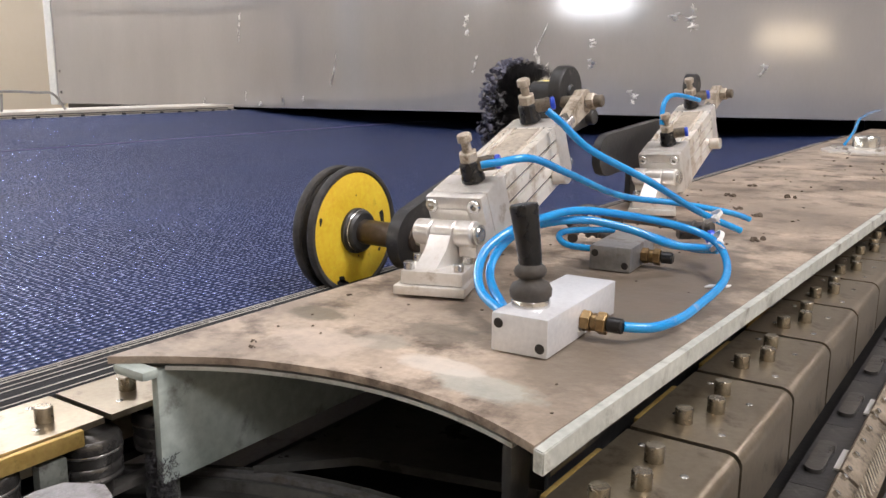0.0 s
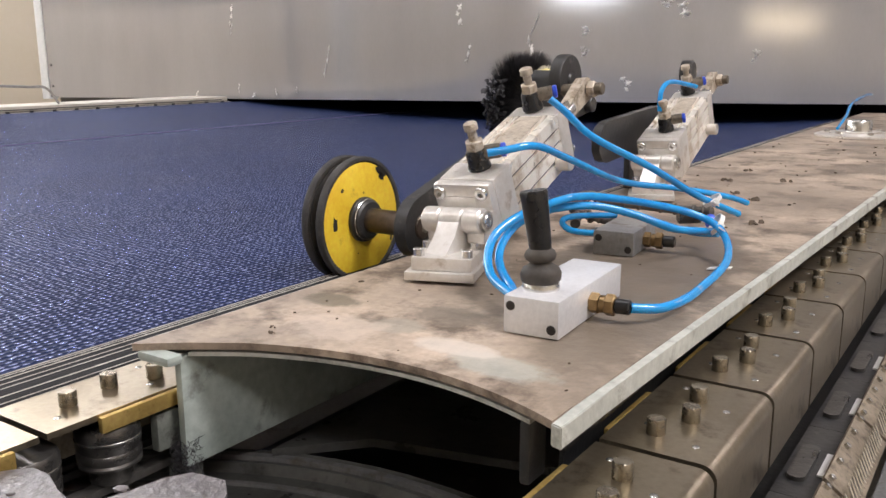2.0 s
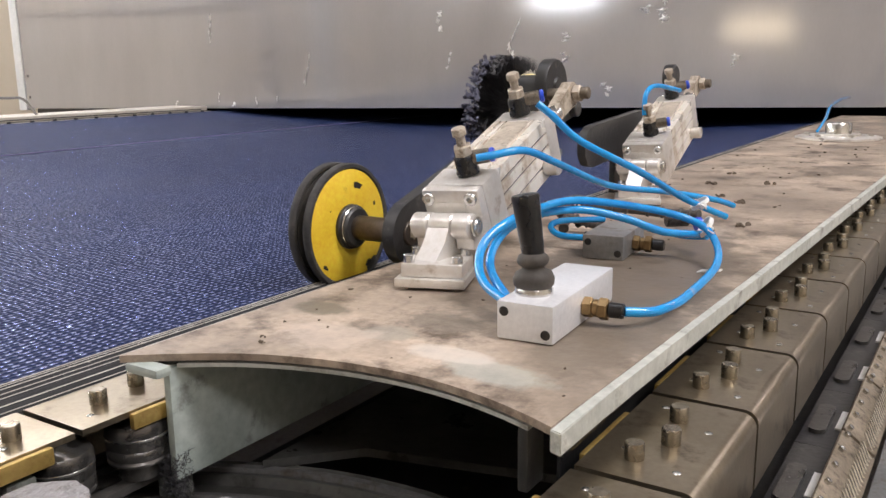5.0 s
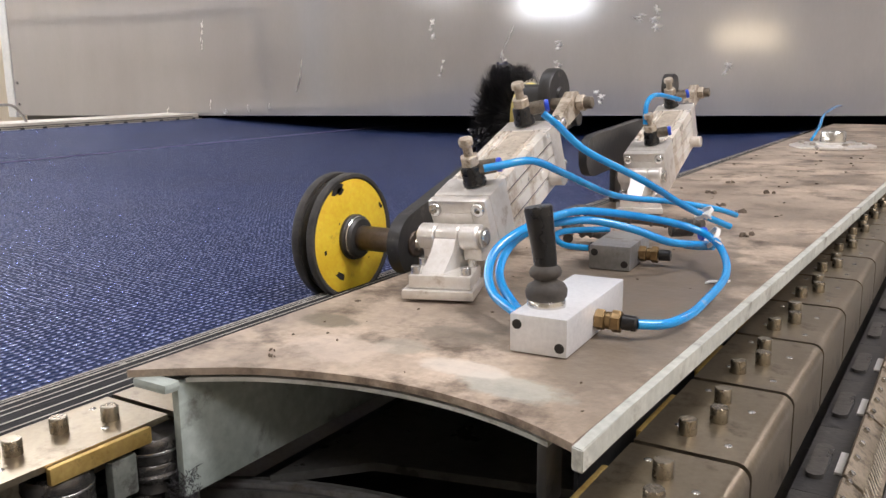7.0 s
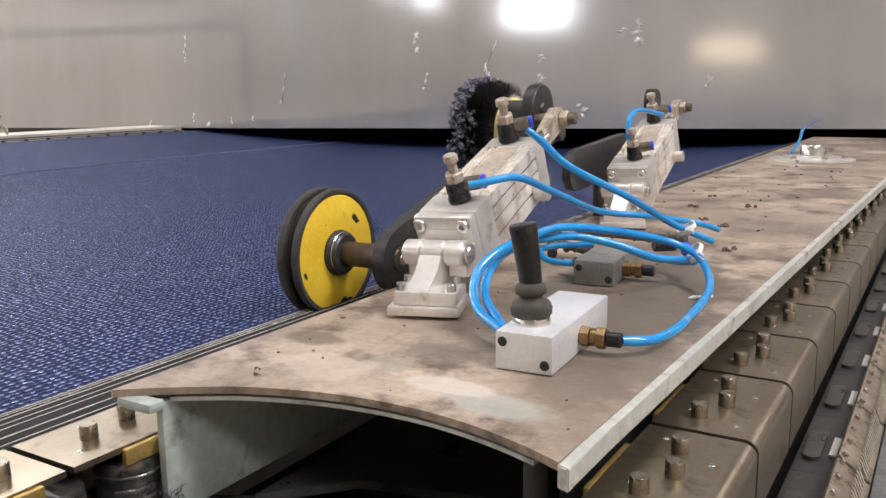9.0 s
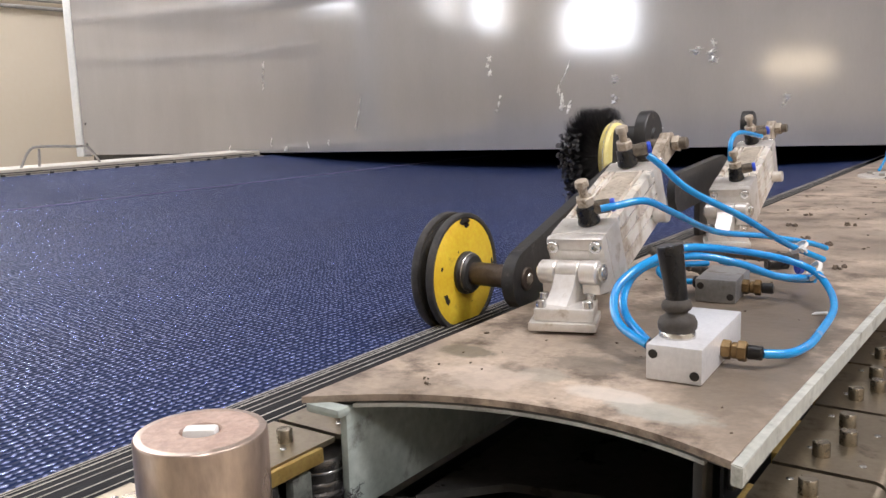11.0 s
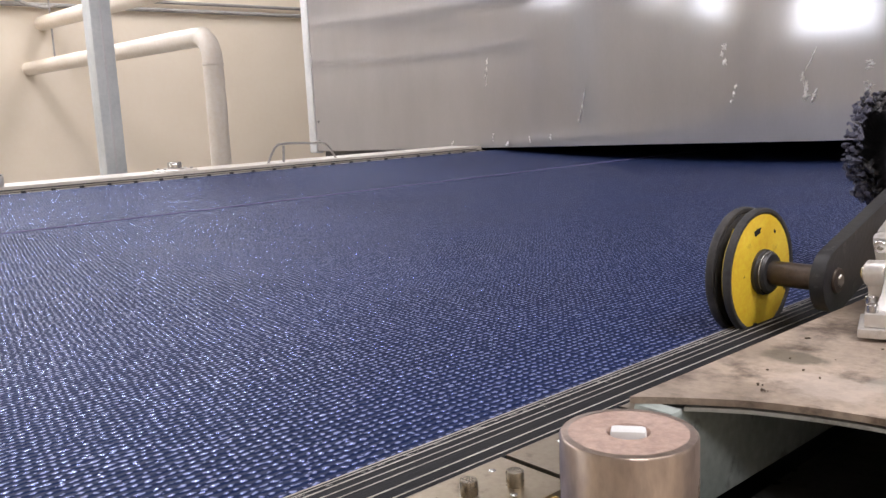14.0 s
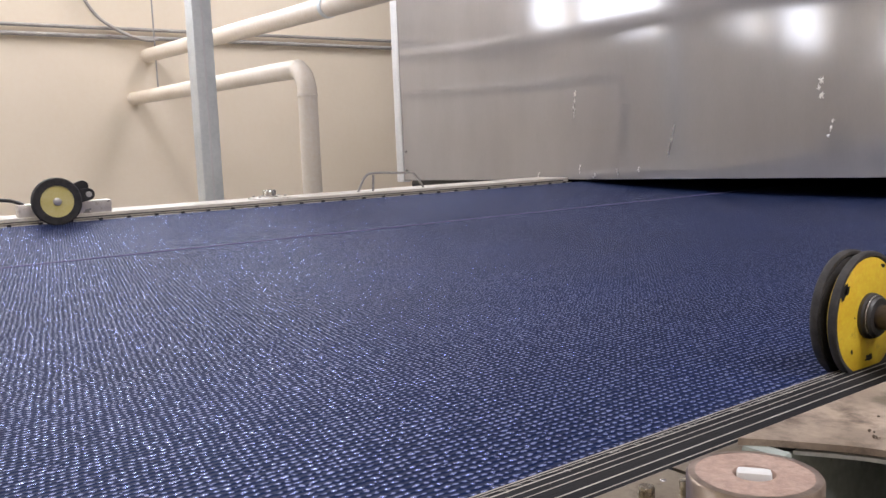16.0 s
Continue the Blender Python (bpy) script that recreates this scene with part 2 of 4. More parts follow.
    mx = nt.nodes.new("ShaderNodeMixRGB")
    nt.links.new(mask, mx.inputs[0])
    nt.links.new(base, mx.inputs[1])
    mx.inputs[2].default_value = (0.33, 0.39, 0.76, 1)
    nt.links.new(mx.outputs[0], b.inputs["Base Color"])
    nt.links.new(op("ADD", op("MULTIPLY", mask, -0.34), 0.54), b.inputs["Roughness"])
    nt.links.new(op("ADD", op("MULTIPLY", mask, 0.30), 0.03), b.inputs["Specular IOR Level"])
    nt.links.new(op("MULTIPLY", mask, 0.85), b.inputs["Metallic"])
    return m


CLOTH = cloth_material()


def add_stains(m, stains):
    """Old oil and wear patches with soft uneven outlines: x, y, half-length in x and y, colour, depth."""
    nt = m.node_tree
    b = nt.nodes["Principled BSDF"]
    link = b.inputs["Base Color"].links[0].from_socket
    tc = nt.nodes.new("ShaderNodeTexCoord")
    wob = nt.nodes.new("ShaderNodeTexNoise")
    wob.inputs["Scale"].default_value, wob.inputs["Detail"].default_value, wob.inputs["Roughness"].default_value = 28, 7, 0.7
    nt.links.new(tc.outputs["Object"], wob.inputs["Vector"])
    for x, y, rx, ry, colour, depth in stains:
        mp = nt.nodes.new("ShaderNodeMapping")
        mp.inputs["Location"].default_value = (-x / rx, -y / ry, 0)
        mp.inputs["Scale"].default_value = (1 / rx, 1 / ry, 1)
        nt.links.new(tc.outputs["Object"], mp.inputs[0])
        g = nt.nodes.new("ShaderNodeTexGradient")
        g.gradient_type = "SPHERICAL"
        nt.links.new(mp.outputs[0], g.inputs[0])
        ad = nt.nodes.new("ShaderNodeMath")
        ad.operation = "MULTIPLY_ADD"
        nt.links.new(wob.outputs[0], ad.inputs[0])
        ad.inputs[1].default_value = 1.3
        nt.links.new(g.outputs[1], ad.inputs[2])
        f = nt.nodes.new("ShaderNodeMapRange")
        f.inputs[1].default_value, f.inputs[2].default_value, f.inputs[4].default_value = 0.88, 1.12, depth
        nt.links.new(ad.outputs[0], f.inputs[0])
        mx = nt.nodes.new("ShaderNodeMixRGB")
        nt.links.new(f.outputs[0], mx.inputs[0])
        nt.links.new(link, mx.inputs[1])
        mx.inputs[2].default_value = (*colour, 1)
        link = mx.outputs[0]
    nt.links.new(link, b.inputs["Base Color"])


add_stains(STEEL_PLATE, [
    (-0.085, 0.30, 0.13, 0.26, (0.135, 0.105, 0.078), 0.85), (-0.035, 0.15, 0.06, 0.15, (0.15, 0.12, 0.09), 0.7), (-0.222, 0.098, 0.035, 0.020, (0.13, 0.11, 0.075), 0.8),
    (-0.06, 0.048, 0.05, 0.022, (0.40, 0.40, 0.35), 0.7), (-0.10, 0.062, 0.04, 0.016, (0.60, 0.54, 0.47), 0.7), (-0.15, 0.075, 0.03, 0.022, (0.33, 0.30, 0.25), 0.6),
    (-0.13, 0.11, 0.035, 0.03, (0.20, 0.165, 0.13), 0.7), (-0.18, 0.055, 0.05, 0.035, (0.62, 0.52, 0.43), 0.5), (-0.06, 0.75, 0.10, 0.22, (0.26, 0.21, 0.165), 0.5)])


# ---- mesh helpers ----
def finish(bm, name, material, parent=None, label="", smooth=40):
    bmesh.ops.recalc_face_normals(bm, faces=bm.faces[:])
    me = bpy.data.meshes.new(name)
    bm.to_mesh(me)
    bm.free()
    me.materials.append(material)
    for p in me.polygons:
        p.use_smooth = True
    try:
        me.set_sharp_from_angle(angle=radians(smooth))
    except AttributeError:
        pass
    ob = new(name, me)
    if parent:
        ob.parent = parent
    if label:
        ob["label"] = label
    return ob


def part(name, bm, material, parent, label=""):
    return finish(bm, name, material, parent, label)


def structure(name, bm, material, label):
    return tagged(finish(bm, name, material), label, name.split("_")[0], "", "structure")


def thing(name, label, category, m=None, group=""):
    ob = new(name)
    ob.empty_display_size = 0.02
    if m:
        ob.matrix_world = m
    return tagged(ob, label, category, group)


def box(x0, y0, z0, x1, y1, z1, bev=0.0, bm=None, m=None, seg=2):
    bm = bm or bmesh.new()
    r = bmesh.ops.create_cube(bm, size=1)
    vs = r["verts"]
    bmesh.ops.scale(bm, vec=(x1 - x0, y1 - y0, z1 - z0), verts=vs)
    bmesh.ops.translate(bm, vec=((x0 + x1) / 2, (y0 + y1) / 2, (z0 + z1) / 2), verts=vs)
    if bev:
        es = list({e for v in vs for e in v.link_edges})
        out = bmesh.ops.bevel(bm, geom=es, offset=bev, segments=seg, profile=0.6, affect="EDGES")
        vs = list({v for f in out["faces"] for v in f.verts} | {v for v in vs if v.is_valid})
    if m:
        bmesh.ops.transform(bm, matrix=m, verts=[v for v in vs if v.is_valid])
    return bm


def lathe(profile, n=28, m=None, bm=None):
    """A turned body about z from (radius, height) pairs."""
    bm = bm or bmesh.new()
    rings = []
    for r, z in profile:
        if r < 1e-6:
            rings.append([bm.verts.new((0, 0, z))])
        else:
            rings.append([bm.verts.new((r * math.cos(2 * math.pi * i / n), r * math.sin(2 * math.pi * i / n), z)) for i in range(n)])
    for a, b in zip(rings, rings[1:]):
        for i in range(n):
            j = (i + 1) % n
            if len(a) == 1 and len(b) == 1:
                continue
            if len(a) == 1:
                bm.faces.new((a[0], b[i], b[j]))
            elif len(b) == 1:
                bm.faces.new((a[i], a[j], b[0]))
            else:
                bm.faces.new((a[i], a[j], b[j], b[i]))
    if m:
        bmesh.ops.transform(bm, matrix=m, verts=[v for ring in rings for v in ring])
    return bm


def rod(r, length, bev=0.0008, n=20, m=None, bm=None):
    return lathe([(0, 0), (r - bev, 0), (r, bev), (r, length - bev), (r - bev, length), (0, length)], n, m, bm)


def prism(outline, z0, z1, m=None, bm=None):
    """A flat outline in x, y given a thickness."""
    bm = bm or bmesh.new()
    lo = [bm.verts.new((x, y, z0)) for x, y in outline]
    hi = [bm.verts.new((x, y, z1)) for x, y in outline]
    bm.faces.new(lo[::-1])
    bm.faces.new(hi)
    n = len(lo)
    for i in range(n):
        j = (i + 1) % n
        bm.faces.new((lo[i], lo[j], hi[j], hi[i]))
    if m:
        bmesh.ops.transform(bm, matrix=m, verts=lo + hi)
    return bm


def tube_mesh(points, r, n=12, steps=8, closed_ends=True):
    """A round tube along a smooth line through the points."""
    pts = [Vector(p) for p in points]
    line = []
    for i in range(len(pts) - 1):
        p0, p1, p2, p3 = pts[max(i - 1, 0)], pts[i], pts[i + 1], pts[min(i + 2, len(pts) - 1)]
        for k in range(steps):
            t = k / steps
            line.append(0.5 * ((2 * p1) + (p2 - p0) * t + (2 * p0 - 5 * p1 + 4 * p2 - p3) * t * t + (3 * p1 - p0 - 3 * p2 + p3) * t ** 3))
    line.append(pts[-1])
    bm = bmesh.new()
    side = Vector((0, 0, 1))
    rings = []
    for i, p in enumerate(line):
        d = (line[min(i + 1, len(line) - 1)] - line[max(i - 1, 0)]).normalized()
        side = (side - d * side.dot(d))
        if side.length < 1e-4:
            side = d.orthogonal()
        side.normalize()
        other = d.cross(side)
        rings.append([bm.verts.new(p + r * (math.cos(a) * side + math.sin(a) * other)) for a in (2 * math.pi * k / n for k in range(n))])
    for a, b in zip(rings, rings[1:]):
        for k in range(n):
            bm.faces.new((a[k], a[(k + 1) % n], b[(k + 1) % n], b[k]))
    if closed_ends:
        bm.faces.new(rings[0][::-1])
        bm.faces.new(rings[-1])
    return bm


X_AXIS = pose(0, 0, 0, 0, 90, 0)      # turns z into +x
rng = random.Random(7)

# ---- hall ----
structure("floor", box(-6.6, -6, -1.1, 5, 8, -1.0), FLOOR_CONC, "worn grey concrete factory floor under the machine")
structure("ceiling", box(-6.6, -6, 2.9, 5, 8, 3.0), CEIL_PAINT, "pale painted factory ceiling")
WINS = ((-0.74, -0.2), (-2.5, -0.82), (-4.22, -3.74), (-5.66, -4.59))
wb = box(-6.7, 2.9, -1.0, -6.5, 8, 2.9)
box(-6.7, -0.2, -1.0, -6.5, 2.9, 1.72, bm=wb)
box(-6.7, -0.2, 2.55, -6.5, 2.9, 2.9, bm=wb)
box(-6.7, -0.2, 1.72, -6.5, 0.3, 2.55, bm=wb)
box(-6.7, 1.5, 1.72, -6.5, 1.7, 2.55, bm=wb)
box(-6.7, -6, -1.0, -6.5, -0.2, 1.30, bm=wb)
box(-6.7, -6, 2.05, -6.5, -0.2, 2.9, bm=wb)
for y0, y1 in ((-0.82, -0.74), (-3.74, -2.5), (-4.59, -4.22), (-6.0, -5.66)):
    box(-6.7, y0, 1.30, -6.5, y1, 2.05, bm=wb)
structure("wall_west", wb, WALL_PAINT, "cream painted plaster wall with high window openings")
wb = box(-6.6, -6.2, -1.0, 5, -6.0, 0.90)
box(-6.6, -6.2, 1.75, 5, -6.0, 2.9, bm=wb)
box(-6.6, -6.2, 0.90, -5.72, -6.0, 1.75, bm=wb)
box(-4.50, -6.2, 0.90, 5, -6.0, 1.75, bm=wb)
structure("wall_south", wb, WALL_PAINT, "cream painted back wall with a window opening")
structure("wall_east", box(5, -6, -1.0, 5.2, 8, 2.9), WALL_PAINT, "cream painted side wall of the hall")
structure("wall_north", box(-6.6, 8, -1.0, 5, 8.2, 2.9), WALL_PAINT, "cream painted end wall of the hall")
DAY = glow("daylight", (0.92, 0.96, 1.0), 10.0)
SKY_BRIGHT = glow("bright_sky", (0.90, 0.95, 1.0), 21.0)
for k, (a, b2) in enumerate(WINS):
    structure(f"window_{k + 1}", box(-6.78, a - 0.05, 1.25, -6.72, b2 + 0.05, 2.1), DAY, "bright daylit window of the hall")
for k, (a, b2) in enumerate(((0.3, 1.5), (1.7, 2.9))):
    structure(f"window_{k + 6}", box(-6.78, a - 0.05, 1.68, -6.72, b2 + 0.05, 2.6), SKY_BRIGHT, "bright daylit high window of the hall")
structure("window_5", box(-5.8, -6.28, 0.85, -4.4, -6.22, 1.8), DAY, "bright daylit window of the hall")
wl = thing("wall_lamp", "warm glowing lamp on the back wall", "lamp", pose(-2.45, -5.97, 0.55))
part("lamp_body", box(-0.50, -0.03, -0.16, 0.50, 0.0, 0.16, 0.01), TRIM_WHITE, wl)
part("lamp_glass", box(-0.46, 0.0, -0.13, 0.46, 0.03, 0.13, 0.02), glow("warm_glow", (1.0, 0.82, 0.55), 5.0), wl, "warm glowing glass")
for x, y, watts in ((-4.9, 2.6, 54), (-3.2, -1.4, 32), (1.9, 0.5, 128), (2.3, -1.9, 60), (-0.9, 0.2, 8), (-5.2, 0.2, 52)):
    cl = thing("ceiling_light", "white fluorescent ceiling light with a glowing diffuser", "lamp", pose(x, y, 2.86), "hall ceiling lights")
    part("housing", box(-0.84, -0.44, 0, 0.84, 0.44, 0.04, 0.01), TRIM_WHITE, cl)
    part("diffuser", box(-0.80, -0.40, -0.03, 0.80, 0.40, 0.0, 0.01), glow("tube_glow", (0.96, 0.96, 1.0), 3.0), cl, "glowing diffuser")
    area("ceiling_lamp", x, y, 2.80, 0, 0, 0, 1.6, 0.8, watts, (1.0, 0.957, 0.965))

# ---- pipes, post and conduit by the cream wall ----
low = thing("bent_pipe", "cream lagged pipe from the wall bending down to the machine", "pipe")
part("run", tube_mesh([(-6.52, 1.50, 0.60), (-5.0, 1.50, 0.585), (-3.95, 1.50, 0.575), (-3.80, 1.495, 0.56), (-3.72, 1.485, 0.50), (-3.70, 1.48, 0.40), (-3.70, 1.48, 0.0), (-3.70, 1.48, -0.98)], 0.047, 20, 8), PIPE_CREAM, low)
part("coupling", lathe([(0.047, 0), (0.050, 0.002), (0.050, 0.012), (0.047, 0.014)], 24, pose(-3.70, 1.48, 0.43)), PIPE_CREAM, low)
up = thing("overhead_pipe", "cream lagged pipe running from the wall over the machine", "pipe")
part("run", tube_mesh([(-6.52, 1.62, 0.915), (-5.0, 1.62, 0.885), (-3.7, 1.62, 0.86), (-2.0, 1.62, 0.84)], 0.05, 20, 6), PIPE_CREAM, up)
part("band", lathe([(0.05, 0), (0.056, 0.003), (0.056, 0.03), (0.05, 0.033)], 24, pose(-3.72, 1.62, 0.862) @ X_AXIS), GALV, up, "dull metal strap")
part("hanger", box(-6.3, 1.615, 0.6, -6.295, 1.625, 1.5), CABLE_GREY, up, "thin hanger rod")
post = thing("steel_post", "pale galvanised steel post standing by the wall", "post", pose(-3.7, 0.967, 0))
pb = box(-0.045, -0.045, -1.0, 0.045, 0.045, 2.9, 0.008)
part("shaft", pb, GALV, post)
part("seam", box(0.0455, -0.006, -1.0, 0.049, 0.002, 2.9), TRIM_WHITE, post, "bright weld seam")
part("foot", box(-0.08, -0.08, -1.0, 0.08, 0.08, -0.985, 0.003), GALV, post)
for z, h in ((1.04, 0.016), (1.10, 0.013)):
    c = thing("conduit", "grey steel conduit along the cream wall", "conduit")
    part("tube", tube_mesh([(-6.47, -0.4, z), (-6.47, 2.0, z), (-6.47, 6.0, z)], h, 12, 2), CABLE_GREY, c)
cb = thing("wall_cable", "loose grey cable hanging on the wall", "cable")
part("cable_run", tube_mesh([(-6.46, 1.1, 1.5), (-6.44, 1.25, 1.2), (-6.42, 1.45, 1.06), (-6.43, 1.62, 1.02), (-6.45, 1.7, 1.04)], 0.012, 8, 6), CABLE_GREY, cb)

# ---- oven front ----
PY = 2.6


def zb(x):
    return 0.022 + 0.0153 * (x + 0.26)


XL, XR = -4.58, 3.2
oven = thing("oven_housing", "grey sheet-steel oven front hanging low over the cloth", "oven")
bm = bmesh.new()
NX, NZ = 60, 14
grid = []
for i in range(NX + 1):
    x = XL + (XR - XL) * i / NX
    col = []
    for j in range(NZ + 1):
        z = zb(x) + (1.9 - zb(x)) * j / NZ
        wave = 0.010 * noise.noise(Vector((x * 0.9, z * 0.5, 3.1))) + 0.003 * noise.noise(Vector((x * 2.6, z * 1.1, 8.0)))
        col.append(bm.verts.new((x, PY + wave * min(1, j / 2), z)))
    grid.append(col)
for i in range(NX):
    for j in range(NZ):
        bm.faces.new((grid[i][j], grid[i + 1][j], grid[i + 1][j + 1], grid[i][j + 1]))
low_e = [bm.verts.new((g[0].co.x, PY + 0.03, g[0].co.z)) for g in grid]
for i in range(NX):
    bm.faces.new((grid[i][0], low_e[i], low_e[i + 1], grid[i + 1][0]))
part("front_panel", bm, PANEL_STEEL, oven, "grey steel sheet with dents and soft reflections")
part("side_panel", box(XL - 0.012, PY + 0.002, zb(XL), XL + 0.004, PY + 2.0, 1.9), PANEL_STEEL, oven)
part("corner_trim", box(XL - 0.075, PY - 0.006, zb(XL) - 0.01, XL - 0.001, PY + 0.05, 1.9, 0.004), TRIM_WHITE, oven, "white corner strip")
# inner sheets added, coloured near-black to paint the shade in the gap
part("inner_roof", box(XL, PY + 0.035, 0.06, XR, PY + 2.4, 0.10), OVEN_SHADE, oven, "oven underside, its shade put into a near-black colour")
part("inner_back", box(XL, PY + 2.4, -0.6, XR, PY + 2.44, 0.10), OVEN_SHADE, oven, "oven back, its shade put into a near-black colour")
part("inner_left", box(XL, PY + 0.06, -0.6, XL + 0.02, PY + 2.4, zb(XL) - 0.012), OVEN_SHADE, oven)
# added to keep side light out of the gap
part("inner_right", box(-0.30, PY + 0.10, -0.6, -0.28, PY + 2.4, 0.058), OVEN_SHADE, oven)
part("lower_ledge", box(XL + 0.06, PY + 0.02, zb(XL) - 0.03, XL + 1.0, PY + 0.07, zb(XL) + 0.004, 0.003), BLACK_PAINT, oven)
DENTS = [(-3.026, 0.366, 0.018, 0.055), (-3.03, 0.31, 0.012, 0.03), (-2.431, 0.16, 0.016, 0.09), (-1.736, 0.335, 0.03, 0.05), (-1.70, 0.185, 0.018, 0.05),
         (-1.417, 0.20, 0.028, 0.06), (-1.38, 0.165, 0.02, 0.03), (-1.20, 0.19, 0.03, 0.02), (-0.839, 0.34, 0.035, 0.05), (-0.90, 0.345, 0.05, 0.016), (-1.40, 0.29, 0.012, 0.05),
         (-1.04, 0.075, 0.035, 0.035), (-2.62, 0.03, 0.02, 0.016), (-2.75, 0.02, 0.015, 0.02), (-2.9, 0.0, 0.03, 0.014), (-3.3, 0.0, 0.014, 0.02), (-3.0, 0.03, 0.012, 0.03), (-1.2, 0.26, 0.03, 0.02), (-0.6, 0.17, 0.03, 0.025)]
for x, z, w, h in DENTS:
    n = 26
    ang = rng.uniform(-0.45, 0.45)
    db = bmesh.new()
    # painted dent highlight: a few ragged, jagged lobes strung along one line
    for lobe in range(3):
        u = (lobe - 1) * 0.55
        lw, lh = w * rng.uniform(0.25, 0.5), h * rng.uniform(0.22, 0.42)
        ox, oz = rng.uniform(-0.35, 0.35) * w, u * h
        wy = 0.010 * noise.noise(Vector((x * 0.9, z * 0.5, 3.1))) + 0.003 * noise.noise(Vector((x * 2.6, z * 1.1, 8.0)))
        mid = db.verts.new((x + ox * math.cos(ang) - oz * math.sin(ang), PY + wy - 0.0025, z + ox * math.sin(ang) + oz * math.cos(ang)))
        ring = []
        for k in range(n):
            a = 2 * math.pi * k / n
            q = 0.35 + 1.0 * rng.random() ** 1.6
            dx, dz = ox + lw * q * math.cos(a), oz + lh * q * math.sin(a)
            ring.append(db.verts.new((x + dx * math.cos(ang) - dz * math.sin(ang), PY + wy - 0.001 - 0.0002 * lobe, z + dx * math.sin(ang) + dz * math.cos(ang))))
        for k in range(n):
            db.faces.new((mid, ring[k], ring[(k + 1) % n]))
    part("dent", db, DENT_GLINT, oven, "dent with its highlight painted as a bright patch")
for z in (0.12, 0.0):
    part("rivet", rod(0.008, 0.004, 0.001, 10, pose(XL + 0.04, PY - 0.003, z + 0.02, 90)), BLACK_PAINT, oven)

# ---- near rail: cover plate, box rail, selvedge band ----
def arc_y(x):
    return max(-0.036, 0.024 - 2.36 * (x + 0.105) ** 2 - 0.1 * max(0, -0.2 - x))


def edge_x(y):
    """The plate's outer edge: it widens slowly away from the sprocket."""
    return 0.0255 * max(0.0, y - 0.05)


def arc_pts(x0, x1, n, off=0.0):
    return [(x0 + (x1 - x0) * i / n, arc_y(x0 + (x1 - x0) * i / n) + off) for i in range(n + 1)]


rail = thing("rail_housing", "painted steel guide rail box with a worn beige cover plate", "machine rail")
front = arc_pts(-0.256, -0.0065, 40)
bm = prism(front + [(edge_x(2.55) - 0.0065, 2.55), (-0.256, 2.55)], -0.0042, 0.0)
part("cover_plate", bm, STEEL_PLATE, rail, "worn stained beige steel cover plate with oil marks")
bar = [(-0.0063, -0.0005), (0.0, -0.0025), (0.0, 0.05)] + [(edge_x(y), y) for y in (0.6, 1.3, 2.55)] + [(edge_x(y) - 0.0063, y) for y in (2.55, 1.3, 0.6)] + [(-0.0063, 0.05)]
bm = prism(bar, -0.0116, -0.0005)
bmesh.ops.bevel(bm, geom=bm.edges[:], offset=0.0006, segments=2, affect="EDGES")
part("edge_strip", bm, PLATE_EDGE, rail, "pale grey painted edge bar")
lip = prism(arc_pts(-0.232, -0.022, 36, 0.0015) + arc_pts(-0.232, -0.022, 36, 0.0075)[::-1], -0.0086, -0.0062)
part("corner_bracket", box(-0.0290, 0.012, -0.042, -0.0235, 0.030, -0.0090, 0.0015), BLACK_PAINT, rail, "dark bent bracket under the corner")
part("rim_flange", lip, PLATE_EDGE, rail, "curved pale flange")
# black sheet painting the shade in the gap between plate and rim
part("gap_shade", prism(arc_pts(-0.254, -0.014, 30, 0.006) + [(-0.014, 2.5), (-0.254, 2.5)], -0.0080, -0.0050), OIL_SHADE_BLACK, rail)
# added black strip: paints the shaded gap and hides the brass bars
part("gap_mask", box(-0.0165, 0.03, -0.0285, -0.0130, 2.5, -0.0085, 0.0005), BLACK_PAINT, rail, "added dark strip hiding the links in the shaded gap")
part("lip_end", box(-0.2555, -0.0335, -0.0105, -0.228, -0.022, -0.0043, 0.0028), WEB_PAINT, rail)
part("web", box(-0.240, -0.02, -0.078, -0.234, 2.5, -0.0085, 0.002), WEB_PAINT, rail, "pale green painted web")
# black in place of the rail paint: shade inside the box, in the colour
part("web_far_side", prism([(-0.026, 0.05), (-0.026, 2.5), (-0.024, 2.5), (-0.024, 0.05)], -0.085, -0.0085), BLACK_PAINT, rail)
part("rail_floor", prism([(-0.236, 0.05), (-0.19, 0.10), (-0.028, 0.14), (-0.028, 2.5), (-0.236, 2.5)], -0.100, -0.094), FOOT_GREY, rail, "oily dark rail floor")
part("rail_base", box(-0.30, 0.05, -0.30, 0.05, 2.5, -0.13, 0.004), BLACK_PAINT, rail, "dark rail beam")
part("guide_block", box(-0.258, -0.016, -0.095, -0.242, -0.002, -0.080, 0.002), BLOCK_GREEN, rail, "grease-stained guide block")
fl = thing("adjusting_flange", "round steel flange with a hub on the cover plate", "flange", pose(-0.135, 1.66, 0.0005))
part("flange_ring", lathe([(0, 0), (0.085, 0), (0.085, 0.004), (0.078, 0.006), (0.045, 0.007), (0.045, 0.010), (0, 0.010)], 36), CAST_ALU, fl)
part("hub", lathe([(0.026, 0.0095), (0.026, 0.030), (0.024, 0.033), (0.012, 0.033), (0.012, 0.028), (0, 0.028)], 28), CHROME, fl)
for k in range(6):
    a = k * math.pi / 3
    part("bolt", rod(0.006, 0.006, 0.001, 8, pose(0.062 * math.cos(a), 0.062 * math.sin(a), 0.0055)), BOLT_STEEL, fl)
